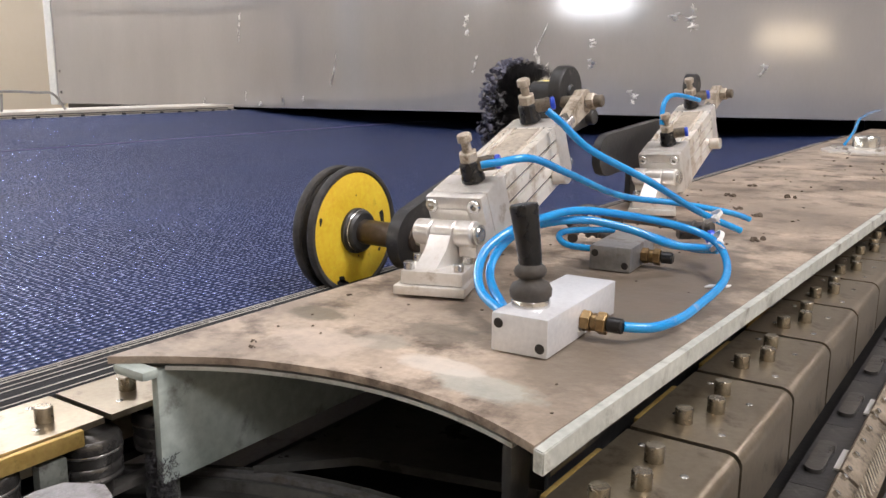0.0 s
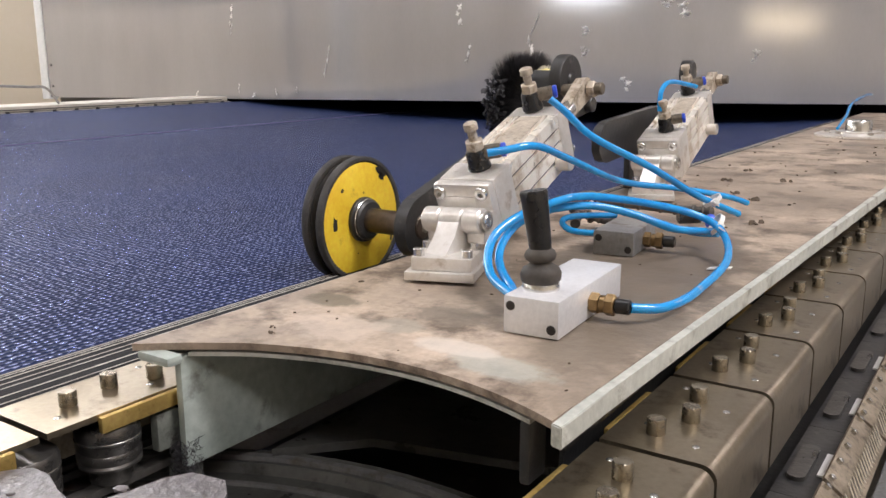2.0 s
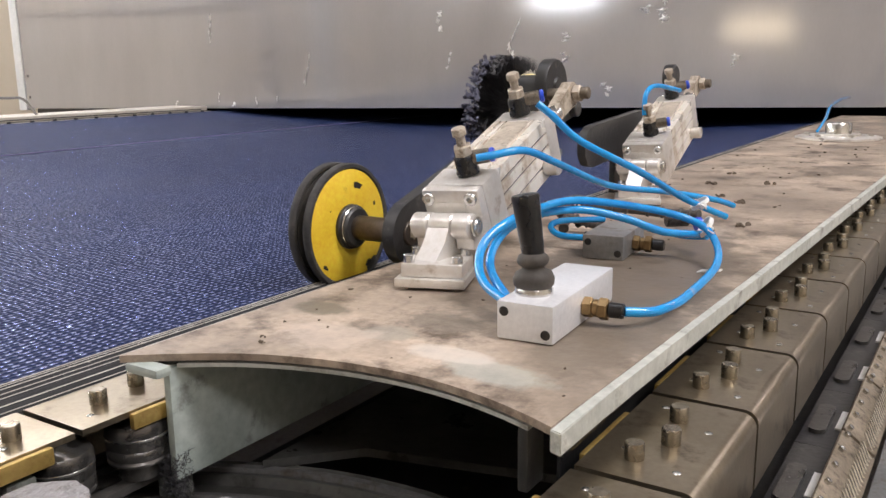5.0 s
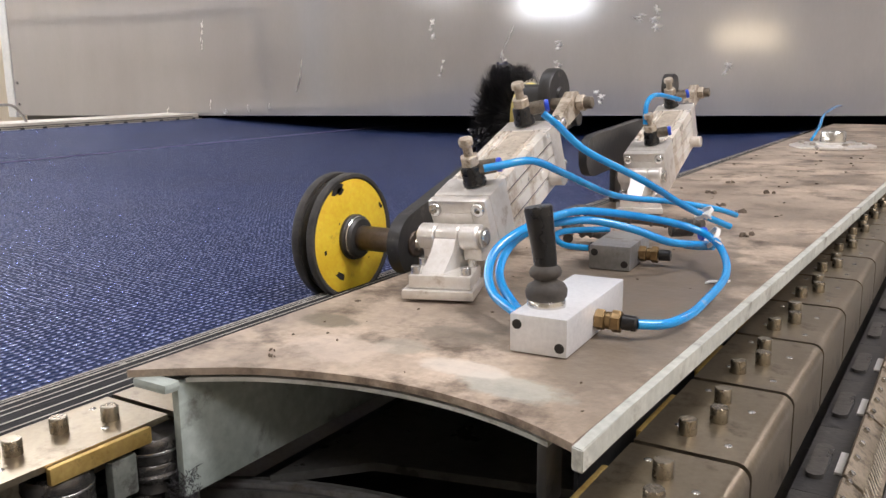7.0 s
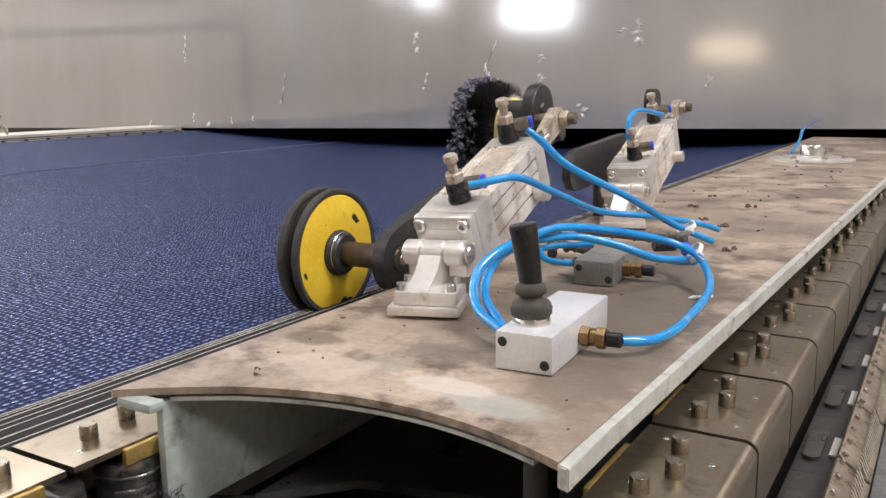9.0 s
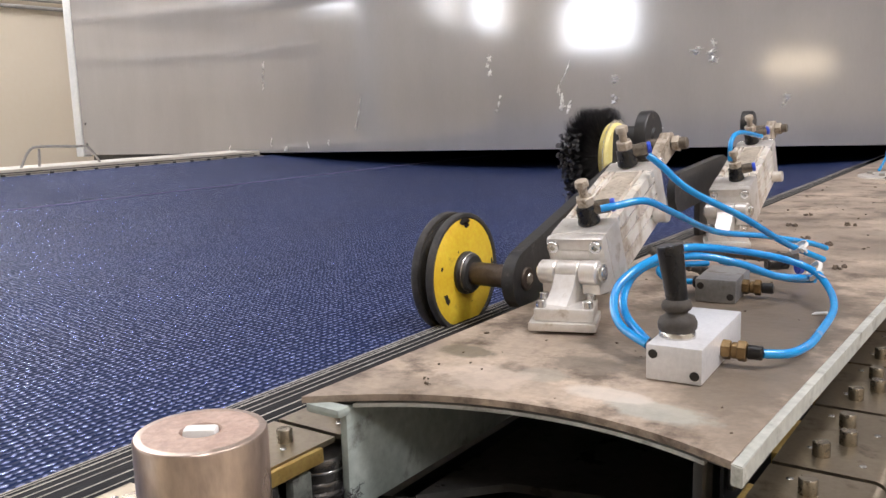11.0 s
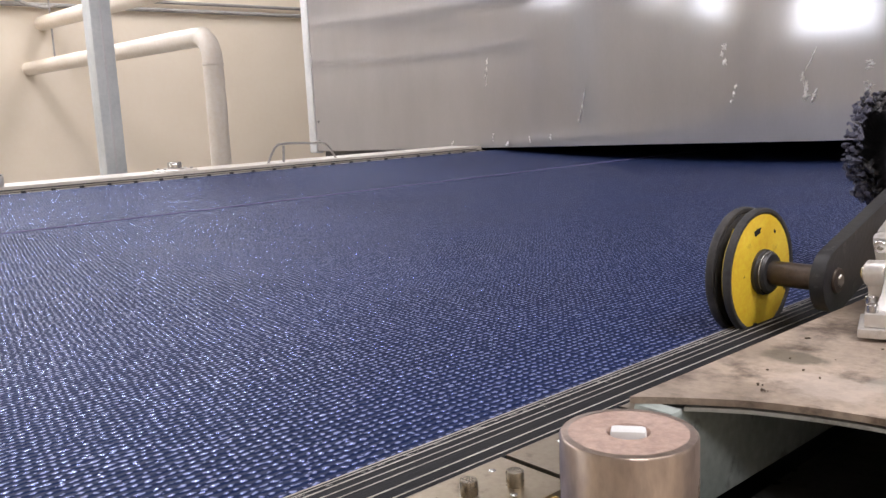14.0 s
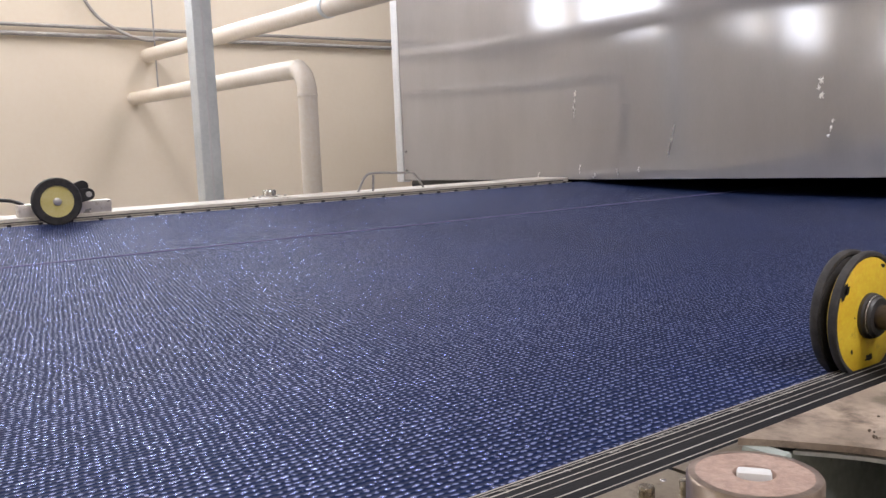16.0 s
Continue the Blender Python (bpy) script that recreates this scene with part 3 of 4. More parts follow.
# small debris on the plate
crumbs = bmesh.new()
for k in range(70):
    x, y = rng.uniform(-0.24, -0.012), 0.03 + rng.random() ** 1.3 * 1.5
    s = rng.uniform(0.0005, 0.0013) * (1 + y)
    bmesh.ops.create_icosphere(crumbs, subdivisions=1, radius=s, matrix=pose(x, y, s * 0.3, 0, 0, rng.uniform(0, 180)) @ Matrix.Diagonal((1, rng.uniform(0.5, 1.8), rng.uniform(0.35, 0.7), 1)))
tagged(finish(crumbs, "debris", CRUMB), "dark crumbs of dirt scattered on the cover plate", "debris", "", "stuff")
for x, y in ((-0.168, 0.828), (-0.093, 0.68), (-0.058, 0.535), (-0.13, 0.72), (-0.10, 0.86), (-0.209, 0.030), (-0.202, 0.022), (-0.17, 0.95)):
    cbm = bmesh.new()
    for k in range(6):
        bmesh.ops.create_icosphere(cbm, subdivisions=1, radius=rng.uniform(0.0015, 0.0036) * (0.32 if y < 0.1 else 1), matrix=pose(x + rng.uniform(-0.007, 0.007) * (0.3 if y < 0.1 else 1), y + rng.uniform(-0.008, 0.008) * (0.3 if y < 0.1 else 1), 0.001, rng.uniform(0, 90), 0, rng.uniform(0, 90)) @ Matrix.Diagonal((1, 1.2, 0.6, 1)))
    tagged(finish(cbm, "dirt_clump", CRUMB), "small dark clump of greasy dirt on the plate", "dirt")
flake = prism([(0, 0), (0.018, 0.006), (0.02, 0.012), (0.004, 0.008)], 0.0002, 0.0012, pose(-0.036, 0.318, 0.0003, 0, 0, 20))
tagged(finish(flake, "paper_scrap", WHITE_PLASTIC), "small pale scrap lying on the cover plate", "scrap")

band = structure("trim_band", box(-0.352, -1.4, -0.06, -0.300, 2.5, -0.030, 0.003), BAND, "dark greasy selvedge band beside the chain")
for x, r in ((-0.349, 0.0004), (-0.3455, 0.0003), (-0.341, 0.0004), (-0.334, 0.0003), (-0.327, 0.0003), (-0.315, 0.0004), (-0.305, 0.0003)):
    th = thing("selvedge_thread", "pale loose selvedge thread pulled along the band", "thread", None, "threads along the band")
    part("yarn", tube_mesh([(x + rng.uniform(-0.0006, 0.0006), yy * 0.3 - 1.3, -0.0298) for yy in range(13)], r * 1.0, 6, 2), THREAD, th)

# ---- cloth ----
NXc, NYc = 60, 120
bm = bmesh.new()
vs = []
for j in range(NYc + 1):
    y = -3.6 + 7.6 * j / NYc
    row = []
    for i in range(NXc + 1):
        s = i / NXc
        x = -3.0 + (3.0 - 0.344) * s
        sag = 0.048 * math.sin(math.pi * s) ** 0.8
        z = -0.031 - sag + 0.0022 * noise.noise(Vector((x * 3, y * 2.2, 0))) * math.sin(math.pi * s)
        if i == NXc:
            x += 0.0015 * noise.noise(Vector((y * 40, 0, 5)))
        row.append(bm.verts.new((x, y, z)))
    vs.append(row)
for j in range(NYc):
    for i in range(NXc):
        bm.faces.new((vs[j][i], vs[j][i + 1], vs[j + 1][i + 1], vs[j + 1][i]))
cloth = thing("blue_cloth", "glossy dark blue knitted cloth stretched flat between the rails", "cloth")
cs = part("sheet", bm, CLOTH, cloth)
fz = bmesh.new()
for k in range(1400):
    y = -3.4 + 7.2 * rng.random()
    a = rng.uniform(-1.2, 1.2)
    L = rng.uniform(0.003, 0.009)
    p = Vector((-0.346, y, -0.0305))
    q = p + Vector((math.cos(a) * L, math.sin(a) * L, rng.uniform(0, 0.0025)))
    w = Vector((0, 0.0003, 0.0002))
    fz.faces.new([fz.verts.new(c) for c in (p - w, p + w, q + w * 0.4, q - w * 0.4)])
part("frayed_edge", fz, THREAD, cloth, "pale frayed selvedge fibres")
CREASE, CREASE_Z = -2.20, -0.0705
line = tube_mesh([(CREASE, -3.4 + k * 0.7, CREASE_Z) for k in range(11)], 0.002, 6, 2)
part("crease", line, mat("crease_thread", (0.16, 0.14, 0.28), (0.22, 0.2, 0.36), 0.5, 0), cloth, "faint lilac crease line")

# ---- far rail ----
far = thing("far_rail", "pale steel guide rail along the far selvedge of the cloth", "machine rail")
part("cover_plate", box(-3.25, -2.0, -0.028, -3.035, 2.55, -0.008, 0.003), mat("far_plate", (0.62, 0.58, 0.52), (0.75, 0.70, 0.63), 0.5, 0, 5, 60, 0.1, 0.1), far)
part("front_strip", box(-3.033, -2.0, -0.050, -3.006, 2.55, -0.030, 0.003), mat("far_strip", (0.5, 0.45, 0.38), (0.66, 0.6, 0.52), 0.5, 0.1, 8, 60, 0.1, 0.1), far)
part("beam", box(-3.3, -2.0, -0.30, -3.04, 2.55, -0.03, 0.003), BLACK_PAINT, far)
pin_src = part("pin_head", box(-3.006, -1.6, -0.05, -2.998, -1.588, -0.024), BLACK_PAINT, far, "small dark pin")
for k in range(1, 44):
    o = pin_src.copy()
    scene.collection.objects.link(o)
    o.location.y = k * 0.095
part("top_wire", tube_mesh([(-3.02, -1.8, -0.020), (-3.02, 0.5, -0.020), (-3.02, 2.5, -0.020)], 0.0022, 6, 3), BLACK_PAINT, far)
ff = copy_thing(fl, pose(-3.13, 0.99, -0.0075))
tagged(ff, "round steel flange with a hub on the far cover plate")
hk = thing("wire_hook", "thin bent wire handle standing on the far rail", "hook")
part("wire", tube_mesh([(-3.1, 1.38, -0.01), (-3.1, 1.42, 0.055), (-3.1, 1.47, 0.068), (-3.1, 1.60, 0.062), (-3.1, 1.67, 0.055), (-3.1, 1.72, -0.01)], 0.005, 8, 6), CABLE_GREY, hk)
part("stem", tube_mesh([(-3.1, 1.455, -0.01), (-3.1, 1.46, 0.06)], 0.005, 8, 3), CABLE_GREY, hk)

# ---- wheels ----
def arm_outline(p, q, r0, r1, n=12):
    d = math.atan2(q[1] - p[1], q[0] - p[0])
    pts = [(p[0] + r0 * math.cos(d + math.pi / 2 + math.pi * k / n), p[1] + r0 * math.sin(d + math.pi / 2 + math.pi * k / n)) for k in range(n + 1)]
    pts += [(q[0] + r1 * math.cos(d - math.pi / 2 + math.pi * k / n), q[1] + r1 * math.sin(d - math.pi / 2 + math.pi * k / n)) for k in range(n + 1)]
    return pts
YZ = Matrix(((0, 0, 1, 0), (1, 0, 0, 0), (0, 1, 0, 0), (0, 0, 0, 1)))   # outline x, y -> world y, z; thickness -> x


def add_spot(parent, y, z, w, h, x, turn):
    pts = []
    for k in range(10):
        a = 2 * math.pi * k / 10
        q = 0.7 + 0.5 * rng.random()
        u, v = w * q * math.cos(a), h * q * math.sin(a)
        pts.append((y + u * math.cos(turn) - v * math.sin(turn), z + u * math.sin(turn) + v * math.cos(turn)))
    bm = bmesh.new()
    f = [bm.verts.new((x, a, b)) for a, b in pts]
    bm.faces.new(f)
    part("worn_spot", bm, SPOT_BLACK, parent, "dark chipped spot")


WHEEL_AT = (-0.339, 0.275, 0.0165)
wheel = thing("press_wheel", "yellow double press wheel with worn black rubber rims", "wheel", pose(*WHEEL_AT))
R = 0.0575
for x0 in (-0.0070, -0.0235):
    part("rim", lathe([(R - 0.006, 0), (R - 0.0035, 0), (R - 0.0008, 0.0008), (R, 0.002), (R, 0.006), (R - 0.0012, 0.0078), (R - 0.0040, 0.0078), (R - 0.006, 0.006), (R - 0.006, 0)], 56, pose(x0, 0, 0) @ X_AXIS), TYRE, wheel, "black rubber rim")
part("near_disc", lathe([(0, 0.002), (R - 0.005, 0.003), (R - 0.0032, 0.0105), (R - 0.007, 0.0122), (0.025, 0.0125), (0.0, 0.0125)], 48, pose(-0.0122, 0, 0) @ X_AXIS), YELLOW, wheel)
part("far_disc", lathe([(0, 0.0), (R - 0.006, 0.001), (R - 0.006, 0.008), (0.02, 0.0075), (0.0, 0.0075)], 48, pose(-0.0240, 0, 0) @ X_AXIS), TYRE, wheel)
part("core", rod(0.041, 0.016, 0.001, 32, pose(-0.0235, 0, 0) @ X_AXIS), TYRE, wheel)
part("yellow_chip", prism(arm_outline((0.030, 0.0), (0.040, 0.012), 0.006, 0.005, 5), -0.0150, -0.0085, YZ), YELLOW, wheel, "torn yellow remnant")
part("collar", lathe([(0.0115, 0), (0.0205, 0.0), (0.0205, 0.003), (0.0185, 0.0045), (0.0185, 0.008), (0.0165, 0.010), (0.0105, 0.010)], 32, pose(0.0002, 0, 0) @ X_AXIS), BLACK_PAINT, wheel, "dark greasy bearing collar")
part("seal_ring", lathe([(0.0188, 0.0), (0.0195, 0.0006), (0.0188, 0.0012)], 32, pose(0.006, 0, 0) @ X_AXIS), CHROME, wheel)
A0 = 13.0
def spot_at(deg, rr, w, h, turn):
    a = radians(deg)
    add_spot(wheel, R * rr * math.cos(a), R * rr * math.sin(a), w, h, 0.0004, a + turn)
spot_at(0, 0.66, 0.0033, 0.0074, 0.1)
spot_at(-47, 0.70, 0.0018, 0.0022, 0)
spot_at(-125, 0.87, 0.004, 0.010, 0)
spot_at(-128, 0.80, 0.003, 0.005, 0)
spot_at(-95, 0.42, 0.001, 0.001, 0)
spot_at(75, 0.55, 0.0007, 0.0009, 0)
spot_at(150, 0.83, 0.002, 0.004, 0.2)

# axle and lever arm
lever = thing("wheel_lever", "black painted lever with a dark steel axle", "lever")
part("axle", rod(0.0110, 0.072, 0.001, 24, pose(-0.342, 0.275, 0.0165) @ X_AXIS), mat("dark_axle", (0.07, 0.055, 0.045), (0.14, 0.11, 0.09), 0.4, 0.6, 30, 260, 0.15, 0.1), lever, "oily dark brown axle")
part("arm", prism(arm_outline((0.277, 0.016), (0.490, 0.086), 0.0275, 0.022), -0.284, -0.272, YZ), BLACK_PAINT, lever, "chipped black flat bar")
part("axle_bolt", rod(0.006, 0.003, 0.001, 6, pose(-0.272, 0.277, 0.016) @ X_AXIS), BOLT_STEEL, lever)
part("pivot_disc", lathe([(0, 0), (0.026, 0), (0.026, 0.010), (0.0245, 0.012), (0.008, 0.012), (0.006, 0.014), (0, 0.014)], 32, pose(-0.243, 0.478, 0.138) @ X_AXIS), BLACK_PAINT, lever, "dark round pivot disc")
part("pivot_bracket", prism(arm_outline((0.478, 0.085), (0.478, 0.136), 0.016, 0.012), -0.2719, -0.2445, YZ), BLACK_PAINT, lever)
part("brush_link", prism(arm_outline((0.470, 0.078), (0.635, 0.106), 0.010, 0.010), -0.2960, -0.2845, YZ), BLACK_PAINT, lever)

# brush wheel
BR = (-0.358, 0.635, 0.106)
brush = thing("brush_wheel", "black bristle brush wheel matted with blue lint beside a yellow disc", "brush", pose(*BR))
part("hub_disc", lathe([(0, -0.006), (0.042, -0.006), (0.042, 0.002), (0.039, 0.005), (0, 0.006)], 40, pose(0.0165, 0, 0) @ X_AXIS), PALE_YELLOW, brush, "bright yellow plastic disc")
part("core", rod(0.032, 0.044, 0.001, 30, pose(-0.034, 0, 0) @ X_AXIS), BLACK_PAINT, brush)
bb = bmesh.new()
for k in range(7000):
    a = rng.uniform(0, 2 * math.pi)
    x = rng.choice((rng.uniform(-0.034, -0.012), rng.uniform(-0.006, 0.010)))
    r1 = 0.062 + 0.004 * rng.random() + 0.002 * math.sin(3 * a + 1)
    da, dx = rng.uniform(-0.10, 0.10), rng.uniform(-0.004, 0.004)
    p = Vector((x, 0.030 * math.cos(a), 0.030 * math.sin(a)))
    q = Vector((x + dx, r1 * math.cos(a + da), r1 * math.sin(a + da)))
    t = Vector((0, -math.sin(a), math.cos(a))) * 0.0005
    sx = Vector((0.0005, 0, 0))
    c = [bb.verts.new(v) for v in (p + t, p - t, q, p + sx, p - sx)]
    bb.faces.new((c[0], c[1], c[2]))
    bb.faces.new((c[3], c[4], c[2]))
part("axle", rod(0.009, 0.082, 0.001, 20, pose(0.0, 0, 0) @ X_AXIS), BLACK_PAINT, brush)
tagged(part("bristles", bb, BRISTLE, brush, "dense black bristles"), kind="stuff")
lb = bmesh.new()
for k in range(900):
    a = rng.uniform(0, 2 * math.pi)
    if math.sin(2 * a + 0.6) + 0.6 * math.sin(5 * a) < -0.2:
        continue
    r1 = 0.054 + rng.uniform(0, 0.010)
    bmesh.ops.create_icosphere(lb, subdivisions=1, radius=rng.uniform(0.0010, 0.0038), matrix=pose(rng.uniform(-0.036, -0.008), r1 * math.cos(a), r1 * math.sin(a), rng.uniform(0, 180), rng.uniform(0, 180), 0) @ Matrix.Diagonal((rng.uniform(0.4, 1.2), rng.uniform(0.25, 0.8), 1.1, 1)))
for v in lb.verts:
    v.co += 0.0022 * noise.noise_vector(v.co * 260)
tagged(part("matted_lint", lb, BRISTLE, brush, "matted dark lint"), kind="stuff")
fb = bmesh.new()
for k in range(260):
    a = 2 * math.pi * k / 260
    L = rng.uniform(0.043, 0.0475)
    p, q = Vector((0.0165, 0.040 * math.cos(a), 0.040 * math.sin(a))), Vector((0.0175, L * math.cos(a), L * math.sin(a)))
    t = Vector((0, -math.sin(a), math.cos(a))) * 0.0005
    fb.faces.new([fb.verts.new(c) for c in (p - t, p + t, q + t, q - t)])
tagged(part("pale_fringe", fb, THREAD, brush, "pale fuzzy fringe"), kind="stuff")
l2 = bmesh.new()
for k in range(260):
    a = rng.uniform(1.2, 4.2)
    r1 = 0.060 + rng.uniform(0, 0.007)
    bmesh.ops.create_icosphere(l2, subdivisions=1, radius=rng.uniform(0.0012, 0.0040), matrix=pose(rng.uniform(-0.040, -0.020), r1 * math.cos(a), r1 * math.sin(a), rng.uniform(0, 180), rng.uniform(0, 180), 0) @ Matrix.Diagonal((1, rng.uniform(0.3, 0.7), 1.3, 1)))
for v in l2.verts:
    v.co += 0.0025 * noise.noise_vector(v.co * 230)
tagged(part("blue_lint", l2, LINT, brush, "clumps of blue-grey lint"), kind="stuff")

# ---- pneumatic cylinders ----
def cylinder_unit(name, m):
    """Local frame: foot at the origin on the plate, cylinder leaning back along +y."""
    u = thing(name, "dusty silver pneumatic cylinder on a hinged foot clamped to the plate", "pneumatic cylinder", m, "cylinders on the cover plate")
    ft = pose(0.003, -0.024, 0, 0, 3, 19)
    part("foot_plate", box(-0.0265, -0.026, 0.0, 0.0265, 0.026, 0.0065, 0.0012, m=ft), CAST_ALU, u)
    part("foot_block", box(-0.0225, -0.021, 0.0067, 0.0240, 0.024, 0.0165, 0.0015, m=ft), CAST_ALU, u)
    for bx, by in ((-0.0175, -0.015), (0.019, -0.015), (-0.019, 0.016), (0.019, 0.016)):
        part("foot_bolt", rod(0.0042, 0.006, 0.0006, 12, ft @ pose(bx, by, 0.0163)), CHROME, u)
    # web that carries the hinge
    part("hinge_web", prism([(-0.036, 0.015), (0.010, 0.015), (0.010, 0.024), (0.007, 0.034), (0.006, 0.043), (-0.006, 0.046), (-0.012, 0.040), (-0.020, 0.028)], -0.0095, 0.0095, YZ), CAST_ALU, u)
    part("hinge_barrel", rod(0.0095, 0.020, 0.001, 24, pose(-0.010, -0.004, 0.038) @ X_AXIS), CAST_ALU, u)
    for sx in (-1, 1):
        part("clevis_ear", rod(0.0098, 0.0155, 0.0012, 24, pose(0.0105 if sx > 0 else -0.026, -0.004, 0.038) @ X_AXIS), CAST_ALU, u)
    part("hinge_pin", rod(0.006, 0.060, 0.001, 16, pose(-0.029, -0.004, 0.038) @ X_AXIS), CHROME, u)
    part("circlip", lathe([(0.0055, 0), (0.0075, 0), (0.0075, 0.0015), (0.0055, 0.0015)], 20, pose(0.0285, -0.004, 0.038) @ X_AXIS), BOLT_STEEL, u)
    # body frame: y' along the axis
    c = pose(0, 0.026, 0.044, 20.0)
    part("rear_flange", box(-0.026, -0.014, -0.026, 0.026, -0.003, 0.026, 0.004, m=c), CAST_ALU, u)
    for sx in (-1, 1):
        part("clevis_arm", prism([(-0.036, -0.012), (-0.012, -0.022), (-0.012, 0.004), (-0.032, 0.0035)], -0.0075 + sx * 0.018, 0.0075 + sx * 0.018, c @ YZ), CAST_ALU, u)
    part("rear_cap", box(-0.0255, -0.003, -0.0255, 0.0255, 0.026, 0.0255, 0.002, m=c), CAST_ALU, u)
    side = [(0.0245, -0.0245)]
    for z in (-0.0120, 0.0010, 0.0125):
        side += [(0.0245, z - 0.0014), (0.0185, z - 0.0014), (0.0185, z + 0.0014), (0.0245, z + 0.0014)]
    top = [(0.0245, 0.0245)]
    for x in (0.0150, -0.0125, -0.0185):
        top += [(x + 0.0013, 0.0245), (x + 0.0013, 0.0205), (x - 0.0013, 0.0205), (x - 0.0013, 0.0245)]
    part("barrel", prism(side + top + [(-0.0245, 0.0245), (-0.0245, 0.008), (-0.020, 0.008), (-0.020, 0.004), (-0.0245, 0.004), (-0.0245, -0.0245)], -0.122, -0.0262, c @ pose(0, 0, 0, 90)), BARREL_ALU, u, "ribbed aluminium barrel")
    # dark strips that paint shade into the barrel slots, so they look deeper
    for z in (-0.0120, 0.0010, 0.0125):
        part("slot_shade", box(0.0187, 0.028, z - 0.0013, 0.0225, 0.121, z + 0.0013, m=c), OIL_SHADE_BLACK, u, "dark strip painting the shade in the slot")
    part("top_dust", box(-0.010, 0.038, 0.0246, 0.0125, 0.118, 0.0252, m=c), DUSTY_ALU, u, "film of brown dust")
    part("front_cap", box(-0.0250, 0.122, -0.0250, 0.0250, 0.143, 0.0250, 0.003, m=c), CAST_ALU, u)
    part("name_recess", box(-0.013, -0.0152, 0.002, 0.013, -0.0142, 0.016, 0.0004, m=c), CAST_ALU, u)
    for bx in (-0.019, 0.019):
        for bz in (-0.019, 0.019):
            part("cap_screw", lathe([(0.0, 0.0005), (0.0026, 0.0005), (0.0026, 0.003), (0.0048, 0.003), (0.0052, 0.0022), (0.0052, 0)], 16, c @ pose(bx, -0.0137, bz, 90)), CHROME, u, "bright cap screw")
            part("front_screw", rod(0.0048, 0.003, 0.0006, 12, c @ pose(bx, 0.1495, bz, 90)), CHROME, u)
    part("rod_nose", rod(0.015, 0.012, 0.001, 24, c @ pose(0, 0.158, 0, 90)), CAST_ALU, u)
    part("piston_rod", rod(0.008, 0.040, 0.0008, 20, c @ pose(0, 0.198, 0, 90)), CHROME, u)
    part("rod_eye", prism(arm_outline((0.195, 0.0), (0.235, 0.004), 0.0075, 0.0115), -0.0055, 0.0055, c @ YZ), DUSTY_ALU, u, "worn rod eye")
    part("eye_pin", rod(0.0060, 0.052, 0.001, 18, c @ pose(-0.03, 0.235, 0.004) @ X_AXIS), FITTING, u)
    part("pin_nut", rod(0.0085, 0.008, 0.001, 6, c @ pose(0.0062, 0.235, 0.004) @ X_AXIS), DUSTY_ALU, u)
    part("sensor_stub", rod(0.007, 0.014, 0.001, 16, c @ pose(0.024, 0.108, -0.014) @ X_AXIS), CAST_ALU, u)
    for fy, turn in ((0.016, 20), (0.134, 25)):
        f = c @ pose(0.003 if fy < 0.1 else -0.004, fy, 0.026)
        base = part("flow_valve", lathe([(0, 0), (0.0095, 0), (0.0095, 0.003), (0.0088, 0.004), (0.0088, 0.014), (0.0075, 0.016), (0, 0.016)], 24, f), BLACK_PLASTIC, u, "flow control fitting")
        part("valve_hex", rod(0.0078, 0.008, 0.0008, 6, f @ pose(0, 0, 0.0155)), DUSTY_ALU, base, "dusty nickel hex")
        part("valve_screw", lathe([(0, 0), (0.0038, 0), (0.0038, 0.008), (0.0058, 0.009), (0.0058, 0.0135), (0.005, 0.0145), (0, 0.0145)], 16, f @ pose(0, 0, 0.0232)), DUSTY_ALU, base, "adjusting screw")
        part("elbow", rod(0.0058, 0.020, 0.001, 18, f @ pose(0, 0, 0.012) @ pose(0, 0, 0, 0, 90, turn)), FITTING, base)
        part("collet", rod(0.0056, 0.004, 0.0008, 18, f @ pose(0, 0, 0.012) @ pose(0, 0, 0, 0, 90, turn) @ pose(0, 0, 0.020)), COLLET_BLUE, base, "blue release collar")
    for ob in u.children_recursive:
        for v in ob.data.vertices:
            v.co.x *= 0.97
    return u


cyl = cylinder_unit("pneumatic_cylinder", pose(-0.1955, 0.217, 0.0018, 0, -3, 2))
cyl_far = copy_thing(cyl, pose(-0.200, 0.650, 0.0018, 0, -3, 2))
arm2 = thing("guard_plate", "dark rounded guard plate fixed beside the second cylinder", "plate")
part("plate", prism(arm_outline((0.615, 0.064), (0.78, 0.075), 0.024, 0.024, 5), -0.258, -0.248, YZ), BLACK_PAINT, arm2)
part("plate_boss", lathe([(0, 0), (0.017, 0), (0.017, 0.012), (0.015, 0.014), (0, 0.014)], 24, pose(-0.244, 0.855, 0.140) @ X_AXIS), BLACK_PAINT, arm2)
part("plate_foot", box(-0.258, 0.69, 0.0, -0.250, 0.74, 0.05, 0.002), BLACK_PAINT, arm2)

